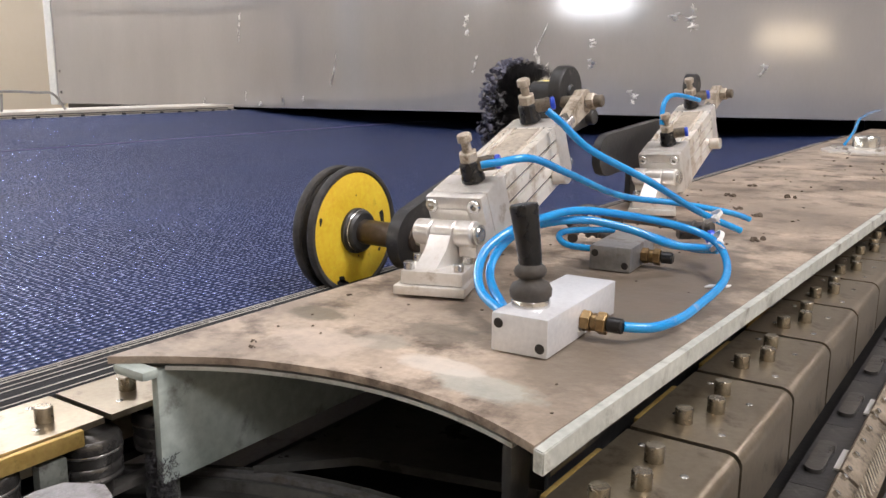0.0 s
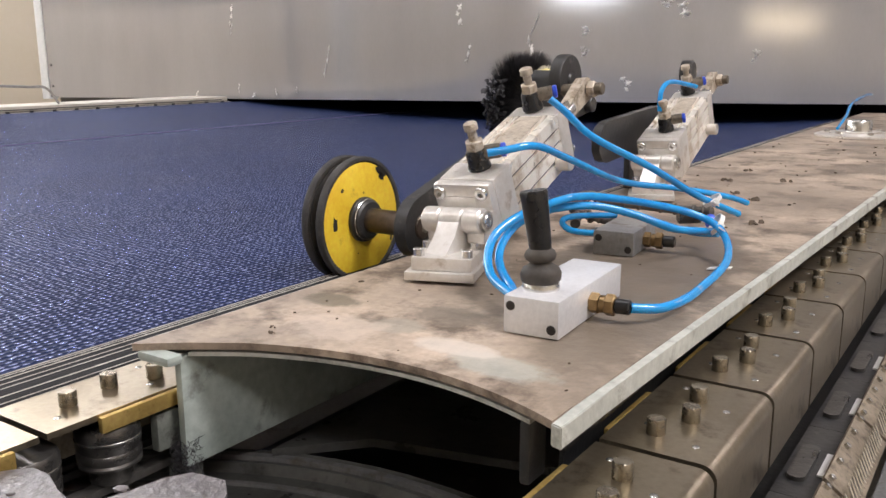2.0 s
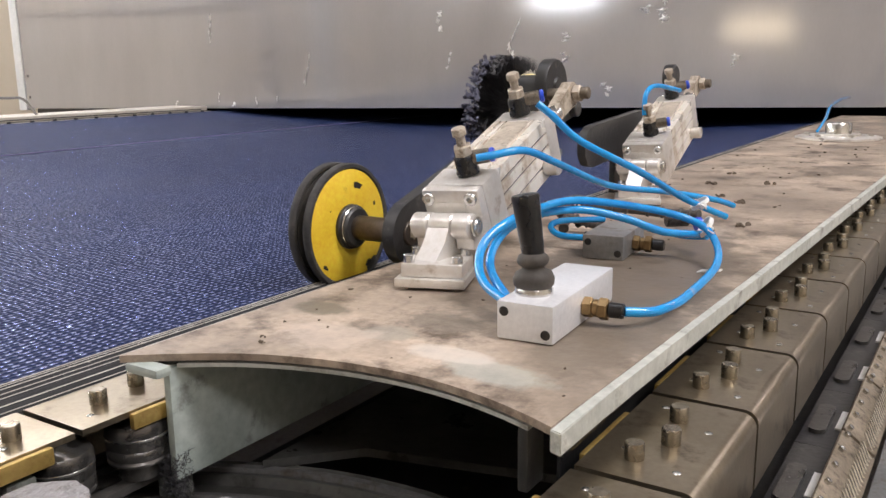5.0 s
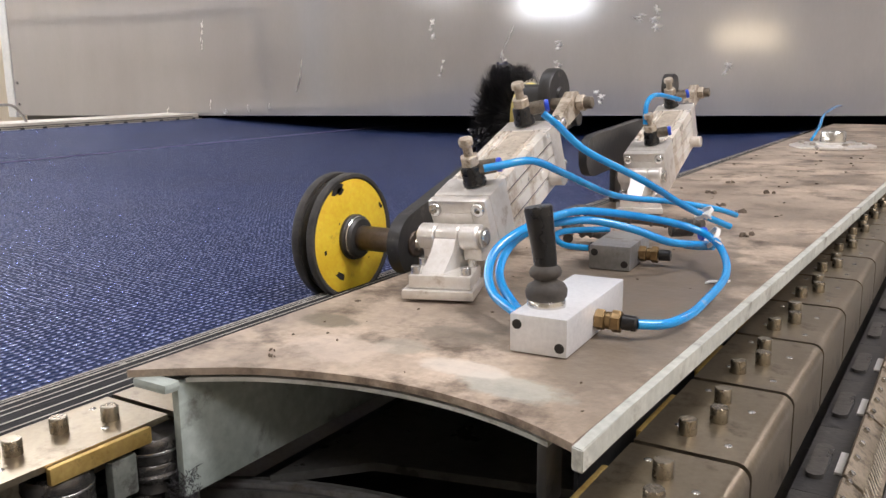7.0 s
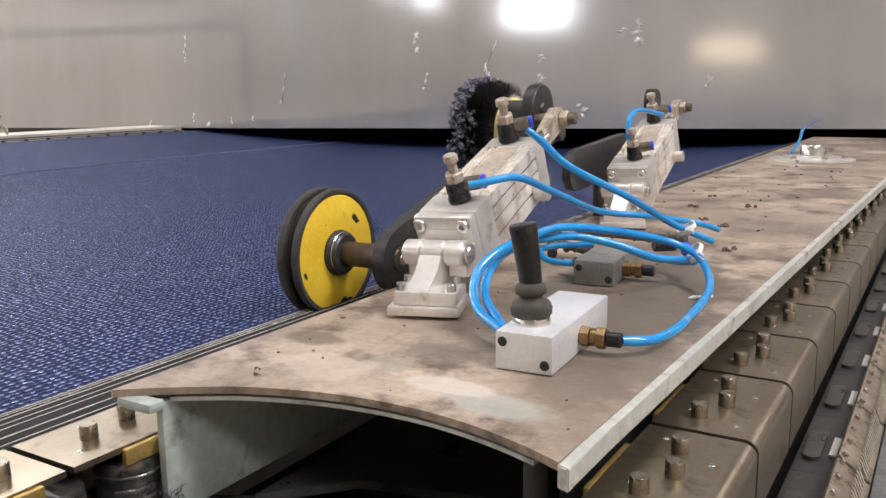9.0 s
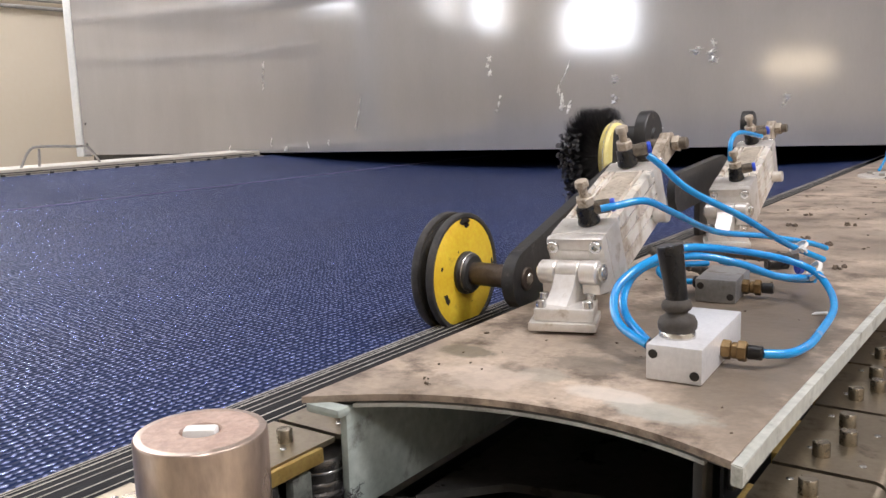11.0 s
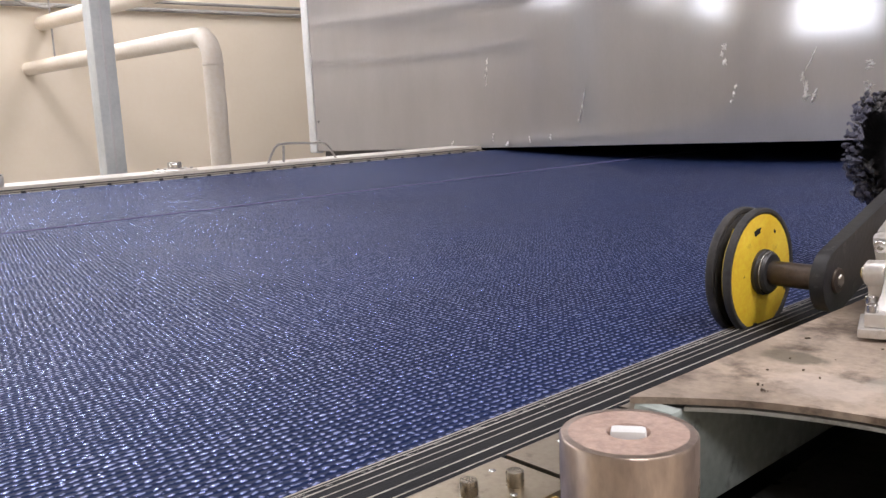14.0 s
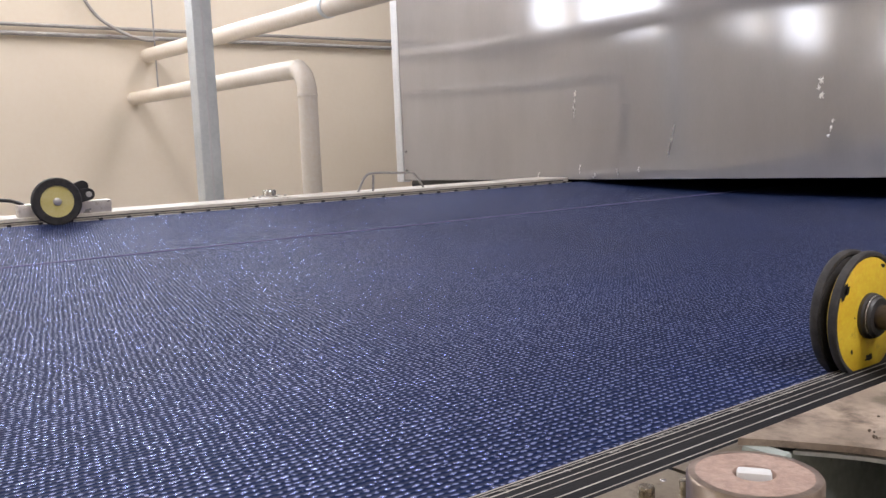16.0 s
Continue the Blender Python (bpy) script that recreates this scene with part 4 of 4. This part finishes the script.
# ---- hand valves ----
def hand_valve(name, label, m, w, L, h, body_mat, lever_on):
    v = thing(name, label, "valve", m)
    part("body", box(-w / 2, 0, 0, w / 2, L, h, 0.0012), body_mat, v)
    # holes are flat black discs, the shade inside them painted on
    for hx, hz in ((-w / 2 + 0.0045, h - 0.006), (w / 2 - 0.0045, 0.0055)):
        part("mount_hole", lathe([(0, 0.0004), (0.0026, 0.0004), (0.0030, 0.0)], 16, pose(hx, -0.0001, hz, 90)), SPOT_BLACK, v, "mounting hole with its shade painted black")
    if lever_on:
        lv = part("lever_collar", lathe([(0, 0), (0.0115, 0), (0.0115, 0.0025), (0.0108, 0.004), (0, 0.004)], 28, pose(-0.0045, 0.025, h)), CHROME, v, "bright collar")
        part("boot", lathe([(0.0100, 0.0), (0.0122, 0.0025), (0.0126, 0.0065), (0.0110, 0.0100), (0.0072, 0.0120), (0.0066, 0.0132), (0.0090, 0.0150), (0.0098, 0.0175), (0.0088, 0.0200), (0.0062, 0.0220), (0, 0.0225)], 28, pose(-0.0045, 0.025, h + 0.003, 0, -3, 0)), RUBBER_GREY, v, "dusty folded rubber boot")
        part("knob", lathe([(0, 0), (0.0066, 0.0), (0.0070, 0.004), (0.0082, 0.030), (0.0086, 0.0345), (0.0080, 0.0362), (0.0, 0.0368)], 28, pose(-0.0052, 0.025, h + 0.0235, 2, -8, 0)), BLACK_PLASTIC, v, "shiny black lever handle")
    s = part("brass_nut", rod(0.0066, 0.006, 0.0008, 6, pose(w / 2, L * 0.47, h * 0.45) @ X_AXIS), BRONZE, v, "oily brass fitting")
    part("brass_body", rod(0.0055, 0.009, 0.001, 18, pose(w / 2 + 0.006, L * 0.47, h * 0.45) @ X_AXIS), BRONZE, s)
    part("brass_ring", rod(0.0070, 0.006, 0.0008, 6, pose(w / 2 + 0.010, L * 0.47, h * 0.45) @ X_AXIS), BRONZE, s)
    part("push_in", rod(0.0048, 0.010, 0.001, 18, pose(w / 2 + 0.016, L * 0.47, h * 0.45) @ X_AXIS), BLACK_PLASTIC, v)
    part("rear_port", rod(0.0055, 0.008, 0.001, 16, pose(-w / 2 - 0.008, 0.030, h * 0.55) @ X_AXIS), BLACK_PLASTIC, v)
    return v


hand_valve("lever_valve", "bright aluminium hand lever valve with black knob on the plate", pose(-0.0715, 0.101, 0.0005, 0, 0, 4), 0.0350, 0.110, 0.0228, VALVE_ALU, True)
hand_valve("block_valve", "small grey valve block with brass fittings on the plate", pose(-0.116, 0.326, 0.0005, 0, 0, 6), 0.034, 0.070, 0.020, VALVE_GREY, False)

# ---- tubing ----
TR = 0.0030
RUNS = [
    ("blue_tube", TUBE_BLUE, 0.0032, [(-0.181, 0.334, 0.126), (-0.170, 0.340, 0.116), (-0.150, 0.355, 0.094), (-0.116, 0.405, 0.065), (-0.092, 0.465, 0.034), (-0.066, 0.513, 0.012)]),
    ("blue_tube", TUBE_BLUE, 0.0030, [(-0.178, 0.228, 0.090), (-0.168, 0.235, 0.092), (-0.153, 0.259, 0.094), (-0.148, 0.306, 0.080), (-0.143, 0.408, 0.050), (-0.121, 0.495, 0.035), (-0.089, 0.552, 0.022), (-0.077, 0.584, 0.012)]),
    ("blue_tube", TUBE_BLUE, 0.0031, [(-0.0325, 0.1565, 0.0103), (-0.019, 0.170, 0.009), (-0.013, 0.195, 0.009), (-0.013, 0.228, 0.009), (-0.016, 0.296, 0.012), (-0.029, 0.345, 0.018), (-0.047, 0.367, 0.028), (-0.072, 0.357, 0.038), (-0.102, 0.312, 0.050), (-0.122, 0.274, 0.056), (-0.129, 0.234, 0.055), (-0.136, 0.202, 0.050), (-0.142, 0.180, 0.040), (-0.138, 0.163, 0.028), (-0.125, 0.148, 0.018), (-0.100, 0.132, 0.013)]),
    ("blue_tube", TUBE_BLUE, 0.0031, [(-0.048, 0.385, 0.018), (-0.065, 0.327, 0.028), (-0.089, 0.305, 0.040), (-0.117, 0.283, 0.048), (-0.136, 0.247, 0.048), (-0.144, 0.216, 0.042), (-0.139, 0.183, 0.032), (-0.128, 0.163, 0.022), (-0.102, 0.138, 0.013)]),
    ("blue_tube", TUBE_BLUE, 0.0028, [(-0.150, 0.412, 0.018), (-0.175, 0.375, 0.020), (-0.181, 0.364, 0.016), (-0.167, 0.355, 0.011), (-0.140, 0.356, 0.011)]),
    ("blue_tube", TUBE_BLUE, 0.0028, [(-0.048, 0.385, 0.016), (-0.075, 0.40, 0.012), (-0.115, 0.43, 0.012), (-0.15, 0.45, 0.014)]),
    ("blue_tube", TUBE_BLUE, 0.0030, [(-0.193, 0.755, 0.125), (-0.205, 0.70, 0.132), (-0.208, 0.675, 0.122), (-0.207, 0.67, 0.098)]),
    ("blue_tube", TUBE_BLUE, 0.0035, [(-0.191, 1.75, 0.008), (-0.193, 1.86, 0.03), (-0.205, 2.0, 0.052), (-0.22, 2.3, 0.060), (-0.234, 2.52, 0.055)]),
    ("dark_hose", TUBE_DARK, 0.0048, [(-0.185, 0.40, 0.008), (-0.205, 0.445, 0.022), (-0.205, 0.475, 0.024), (-0.185, 0.485, 0.018), (-0.150, 0.50, 0.014), (-0.115, 0.505, 0.012), (-0.088, 0.50, 0.014)]),
    ("dark_hose", TUBE_DARK, 0.0040, [(-0.205, 0.40, 0.03), (-0.190, 0.42, 0.016), (-0.165, 0.43, 0.008), (-0.14, 0.41, 0.01)]),
]
for nm, mt, r, pts in RUNS:
    t = thing(nm, "glossy bright blue air tube looped over the plate" if nm == "blue_tube" else "greasy dark braided hose lying on the plate", "tube" if nm == "blue_tube" else "hose", None, "air tubes" if nm == "blue_tube" else "")
    part("run", tube_mesh(pts, r, 14, 8), mt, t)
    if nm == "dark_hose":
        for k in range(12):
            i = k % (len(pts) - 1)
            p, q = Vector(pts[i]), Vector(pts[i + 1])
            d = (q - p).normalized()
            c = p.lerp(q, 0.3 + 0.4 * (k // (len(pts) - 1)))
            part("braid_ring", lathe([(r, -0.002), (r + 0.0012, -0.0008), (r + 0.0012, 0.0008), (r, 0.002)], 12, Matrix.Translation(c) @ d.to_track_quat("Z", "Y").to_matrix().to_4x4()), TUBE_DARK, t)
join = thing("tube_joiner", "dark push-in joiner on the air tubes", "fitting")
part("joiner_body", rod(0.0062, 0.022, 0.001, 16, pose(-0.092, 0.478, 0.012, 90, 0, -50)), BLACK_PLASTIC, join)
part("joiner_collar", rod(0.0066, 0.006, 0.001, 16, pose(-0.075, 0.463, 0.012, 90, 0, -50)), COLLET_BLUE, join)
for p, rx in (((-0.047, 0.375, 0.026), 60), ((-0.083, 0.482, 0.028), 35)):
    tie = thing("cable_tie", "white plastic cable tie round the blue tubes", "cable tie", pose(*p, rx, 0, -60), "ties")
    part("loop", lathe([(0.0082, -0.0018), (0.0092, -0.0018), (0.0092, 0.0018), (0.0082, 0.0018), (0.0082, -0.0018)], 24), WHITE_PLASTIC, tie)
    part("tie_head", box(0.008, -0.003, -0.003, 0.013, 0.003, 0.003, 0.0006), WHITE_PLASTIC, tie)
    part("tail", box(0.011, -0.001, -0.0018, 0.024, 0.0, 0.0018), WHITE_PLASTIC, tie)

tray = thing("side_tray", "dark greasy tray with a loose cable beside the chain", "tray")
part("tray_floor", box(0.10, -0.3, -0.125, 0.55, 2.4, -0.115, 0.003), VALVE_GREY, tray, "grey greasy tray floor")
part("tray_side", box(0.55, -0.3, -0.30, 0.56, 2.4, -0.05, 0.003), BLACK_PAINT, tray)
part("tray_leg", box(0.30, 0.5, -1.0, 0.36, 0.56, -0.16, 0.003), BLACK_PAINT, tray)
part("loose_cable", tube_mesh([(0.115, 0.22, -0.108), (0.15, 0.27, -0.100), (0.20, 0.29, -0.098), (0.3, 0.28, -0.108)], 0.006, 8, 6), BLACK_PLASTIC, tray)

# ---- sprocket end ----
guide = thing("sprocket_guard", "dark round guard disc with raised rings under the chain", "guard disc", pose(SPR[0], SPR[1], -0.112))
part("disc", lathe([(0, 0), (0.300, 0), (0.300, 0.010), (0.296, 0.012), (0.292, 0.010), (0.290, 0.005), (0.286, 0.005), (0.284, 0.010), (0.279, 0.011), (0.275, 0.005), (0, 0.004)], 96), FOOT_GREY, guide)
part("ring", lathe([(0.2850, 0.0090), (0.2855, 0.0125), (0.2870, 0.0130), (0.2900, 0.0130), (0.2910, 0.0120), (0.2912, 0.0090)], 96), VALVE_GREY, guide, "paler worn ring")
part("inner_ring", lathe([(0.2580, 0.0030), (0.2585, 0.0065), (0.2600, 0.0070), (0.2620, 0.0070), (0.2625, 0.0030)], 96), VALVE_GREY, guide, "paler worn ring")
part("pedestal", rod(0.05, 0.885, 0.004, 24, pose(0, 0, -0.888)), BLACK_PAINT, guide)
TOOTH0 = 0.0
spr = thing("sprocket", "greasy worn steel chain sprocket turning at the rail end", "sprocket", pose(SPR[0], SPR[1], -0.043))
teeth = []
NT = 9
for k in range(NT * 10):
    a = 2 * math.pi * k / (NT * 10)
    u = (k % 10) / 10
    rt = 0.128 + 0.017 * max(-1, min(1, 1.5 * math.cos(2 * math.pi * u)))
    teeth.append((rt * math.cos(a), rt * math.sin(a)))
part("toothed_disc", prism(teeth, -0.006, 0.006), GREASE, spr)
part("boss", lathe([(0.045, 0.0055), (0.045, 0.02), (0.042, 0.023), (0.0, 0.023)], 32), GREASE, spr)
part("lower_hub", rod(0.05, 0.056, 0.002, 32, pose(0, 0, -0.0620)), OIL_SHADE_BLACK, spr)
gl = bmesh.new()
for k in range(150):
    a, r = rng.uniform(0, 6.28), rng.uniform(0.06, 0.125)
    bmesh.ops.create_icosphere(gl, subdivisions=1, radius=rng.uniform(0.001, 0.004), matrix=pose(r * math.cos(a), r * math.sin(a), 0.0062) @ Matrix.Diagonal((1, 1.4, 0.5, 1)))
tagged(part("grease_lumps", gl, GREASE, spr, "lumps of grey grease"), kind="stuff")
rl = bmesh.new()
bmesh.ops.create_icosphere(rl, subdivisions=3, radius=0.012, matrix=pose(-0.075, 0.075, 0.010) @ Matrix.Diagonal((1.4, 0.8, 0.6, 1)))
for v in rl.verts:
    v.co += 0.003 * noise.noise_vector(v.co * 160)
part("rust_lump", rl, mat("rusty_grease", (0.12, 0.055, 0.03), (0.22, 0.11, 0.06), 0.5, 0, 120, 400, 0.3, 0.1), spr, "reddish rusty lump")
shaft = thing("shaft_post", "oily round steel shaft post with a bolt in its top", "shaft", pose(SPR[0] + 0.004, SPR[1] - 0.002, 0))
part("post_body", lathe([(0, -0.062), (0.0225, -0.062), (0.0225, 0.0650), (0.0219, 0.0658), (0.0195, 0.066)], 48), BRONZE_POST, shaft)
part("post_top", lathe([(0.0196, 0.0659), (0.0072, 0.0660), (0.0068, 0.0650), (0.0066, 0.058), (0, 0.058)], 48), RUST_TOP, shaft, "brownish rusty top face")
part("bolt_end", box(-0.0058, -0.0032, 0.058, 0.0058, 0.0032, 0.0672, 0.0016, m=pose(0, 0, 0, 0, 0, 35)), WHITE_PLASTIC, shaft, "pale hex bolt end")
tuft = bmesh.new()
for k in range(1500):
    a, e = rng.uniform(0, 6.28), rng.uniform(-0.6, 1.2)
    d = Vector((math.cos(a) * math.cos(e), math.sin(a) * math.cos(e), math.sin(e)))
    p = Vector((-0.240 + rng.uniform(-0.008, 0.008), -0.018 + rng.uniform(-0.005, 0.008), -0.078 + rng.uniform(-0.012, 0.016)))
    q = p + d * rng.uniform(0.002, 0.0055)
    w = d.orthogonal() * 0.00022
    tuft.faces.new([tuft.verts.new(c) for c in (p - w, p + w, q)])
tagged(finish(tuft, "lint_tuft", BRISTLE), "dark fuzzy lint tuft caught at the rail end", "lint", "", "stuff")

# ---- chain links ----
def chain_link():
    """Local frame: +y along the travel, +x to the outer side seen along a run where the outside lies at +x; top at z = 0."""
    k = thing("chain_link", "oily brown steel chain link with studs and a pin bar", "chain link", None, "stenter chain links")
    h = PITCH / 2 - 0.0022
    prof = [(-0.0382, -0.0035), (-0.0382, 0.0)] + [(0.014 + 0.008 * math.sin(a), -0.008 + 0.008 * math.cos(a)) for a in (math.pi / 2 * i / 6 for i in range(7))] + [(0.022, -0.046), (0.0185, -0.046), (0.0185, -0.008), (0.014, -0.0035)]
    part("cap", prism(prof, -h, h, Matrix(((1, 0, 0, 0), (0, 0, 1, 0), (0, 1, 0, 0), (0, 0, 0, 1)))), CAP_STEEL, k, "folded steel cover")
    for xx, yy in ((-0.0165, -0.031), (-0.0065, -0.006), (-0.0120, 0.024)):
        part("stud", lathe([(0.0, 0.0), (0.0050, 0.0), (0.0050, 0.0078), (0.0045, 0.0085), (0.0, 0.0085)], 14, pose(xx, yy, 0.0)), STUD_STEEL, k)
    for xx, yy in ((-0.024, -0.022), (0.006, -0.036), (0.006, 0.016), (-0.024, 0.038)):
        part("rivet", lathe([(0, 0.0006), (0.0016, 0.0004), (0.0022, 0.0)], 8, pose(xx, yy, 0.0)), CHROME, k)
    part("brass_bar", box(-0.0425, -0.038, -0.0105, -0.0385, 0.024, -0.0010, 0.0012), BRASS, k, "worn brass wear bar")
    part("block", box(-0.0410, -0.028, -0.036, -0.034, -0.012, -0.0130, 0.0015), BLOCK_GREEN, k)
    for yy in (-0.050, 0.010):
        rr = part("roller", lathe([(0, -0.046), (0.0120, -0.046), (0.0120, -0.036), (0.0175, -0.0355), (0.0180, -0.034), (0.0172, -0.0325), (0.0180, -0.031), (0.0180, -0.028), (0.0170, -0.0265), (0.0180, -0.025), (0.0180, -0.014), (0.0165, -0.0115), (0, -0.0110)], 24, pose(-0.0255, yy, 0)), ROLLER, k, "dark oily steel roller")
        part("roller_ring", lathe([(0.0178, -0.0205), (0.0184, -0.0200), (0.0184, -0.0190), (0.0178, -0.0185)], 24, pose(-0.0255, yy, 0)), CHROME, rr, "bright worn ring")
    part("side_plate", box(-0.032, -h * 0.98, -0.052, -0.022, h * 0.98, -0.047, 0.001), OIL_SHADE_BLACK, k)
    part("pin_carrier", box(0.0235, -PITCH / 2 + 0.0002, -0.064, 0.052, PITCH / 2 - 0.0002, -0.0590), BLACK_PAINT, k, "oily dark carrier strip")
    part("carrier_lug", prism(arm_outline((-0.030, 0.0), (0.012, 0.0), 0.0055, 0.0055, 6), -0.0589, -0.0560, pose(0.033, 0, 0, 0, 0, 90)), OIL_SHADE_BLACK, k)
    part("pin_bar", box(-0.0125, -h, -0.0014, 0.0125, h, 0.0014, 0.0005, m=pose(0.0610, 0, -0.0520, 0, 38, 0)), PIN_STRIP, k, "grimy pin bar")
    part("label_strip", box(0.0430, -0.022, -0.0589, 0.0475, 0.012, -0.0575), TRIM_WHITE, k, "pale worn strip")
    pins = bmesh.new()
    for j in range(17):
        yy = -h + 0.004 + j * (2 * h - 0.008) / 16
        lathe([(0.0, 0.0), (0.0014, 0.0), (0.0014, 0.0018), (0.0010, 0.0024), (0.0009, 0.0125), (0, 0.0145)], 6, pose(0.0690, yy, -0.0585, 0, -22, 0), pins)
        if j % 4 == 0:
            lathe([(0.0, 0.0), (0.0019, 0.0), (0.0019, 0.0035), (0.0, 0.0045)], 8, pose(0.0540, yy, -0.0460, 0, 38, 0), pins)
    tagged(part("pin_comb", pins, CHROME, k, "fine slanted steel pins"), kind="stuff")
    return k


def on_chain(s):
    """The pose of a link after s metres of path: down the outer run, round the sprocket, up the inner run."""
    z = -0.030
    if s < 0:
        return pose(SPR[0] + RAD, SPR[1] - s, z, 0, 0, 0)
    if s < math.pi * RAD:
        a = -s / RAD
        return pose(SPR[0] + RAD * math.cos(a), SPR[1] + RAD * math.sin(a), z, 0, 0, math.degrees(a))
    return pose(SPR[0] - RAD, SPR[1] + (s - math.pi * RAD), z, 0, 0, -180)


LINKS = []
first = chain_link()
S0 = SPR[1] - 0.110 - PITCH / 2
starts = [S0 + PITCH * k for k in range(-32, 28)]
for i, s in enumerate(starts):
    link = first if i == 0 else copy_thing(first, on_chain(s))
    LINKS.append((link, s))

# ---- far press wheel ----
FW = (-2.985, 0.165, 0.042)
fw = thing("far_press_wheel", "pale yellow press wheel with a thick black tyre", "wheel", pose(*FW))
part("tyre", lathe([(0.052, 0.0), (0.074, 0.0), (0.078, 0.004), (0.078, 0.020), (0.074, 0.024), (0.052, 0.024), (0.052, 0)], 48, X_AXIS), TYRE, fw)
part("disc", lathe([(0, 0.020), (0.053, 0.020), (0.053, 0.004), (0, 0.004)], 40, X_AXIS), PALE_YELLOW, fw)
part("hub", lathe([(0.013, 0.019), (0.013, 0.024), (0.010, 0.026), (0, 0.026)], 24, X_AXIS), CAST_ALU, fw)
fa = thing("far_wheel_lever", "black lever behind the far press wheel", "lever")
part("arm", prism(arm_outline((0.165, 0.042), (0.275, 0.058), 0.03, 0.02), -3.02, -3.008, YZ), BLACK_PAINT, fa)
part("arm_upper", prism(arm_outline((0.20, 0.06), (0.26, 0.085), 0.02, 0.02), -3.034, -3.022, YZ), BLACK_PAINT, fa)
part("arm_bolt", rod(0.010, 0.006, 0.001, 14, pose(-3.008, 0.275, 0.058) @ X_AXIS), CAST_ALU, fa)
part("foot", box(-3.10, 0.06, -0.009, -3.05, 0.36, 0.035, 0.006), CAST_ALU, fa)
part("axle", rod(0.012, 0.06, 0.001, 16, pose(-3.04, 0.165, 0.042) @ X_AXIS), BOLT_STEEL, fa)
part("tail_rod", tube_mesh([(-3.06, 0.10, 0.02), (-3.06, 0.0, 0.055), (-3.06, -0.3, 0.02)], 0.006, 8, 4), BLACK_PAINT, fa)


# ---- motion ----
def motions():
    walk(cloth, [(0, pose(0, 0, 0)), (8, pose(0, V * 8, 0)), (16, pose(0, V * 16, 0))])
    steps = [i * 0.5 for i in range(33)]
    walk(wheel, [(t, pose(*WHEEL_AT, A0 + 83.7 * t, 0, 0)) for t in steps])
    walk(brush, [(t, pose(*BR, 80.0 * t, 0, 0)) for t in steps])
    walk(fw, [(t, pose(*FW, 58.0 * t, 0, 0)) for t in steps])
    walk(spr, [(t, pose(SPR[0], SPR[1], -0.043, 0, 0, TOOTH0 - math.degrees(V * t / RAD))) for t in steps])
    for link, s in LINKS:
        walk(link, [(t, on_chain(s + V * t)) for t in (i * 0.25 for i in range(65))])


motions()
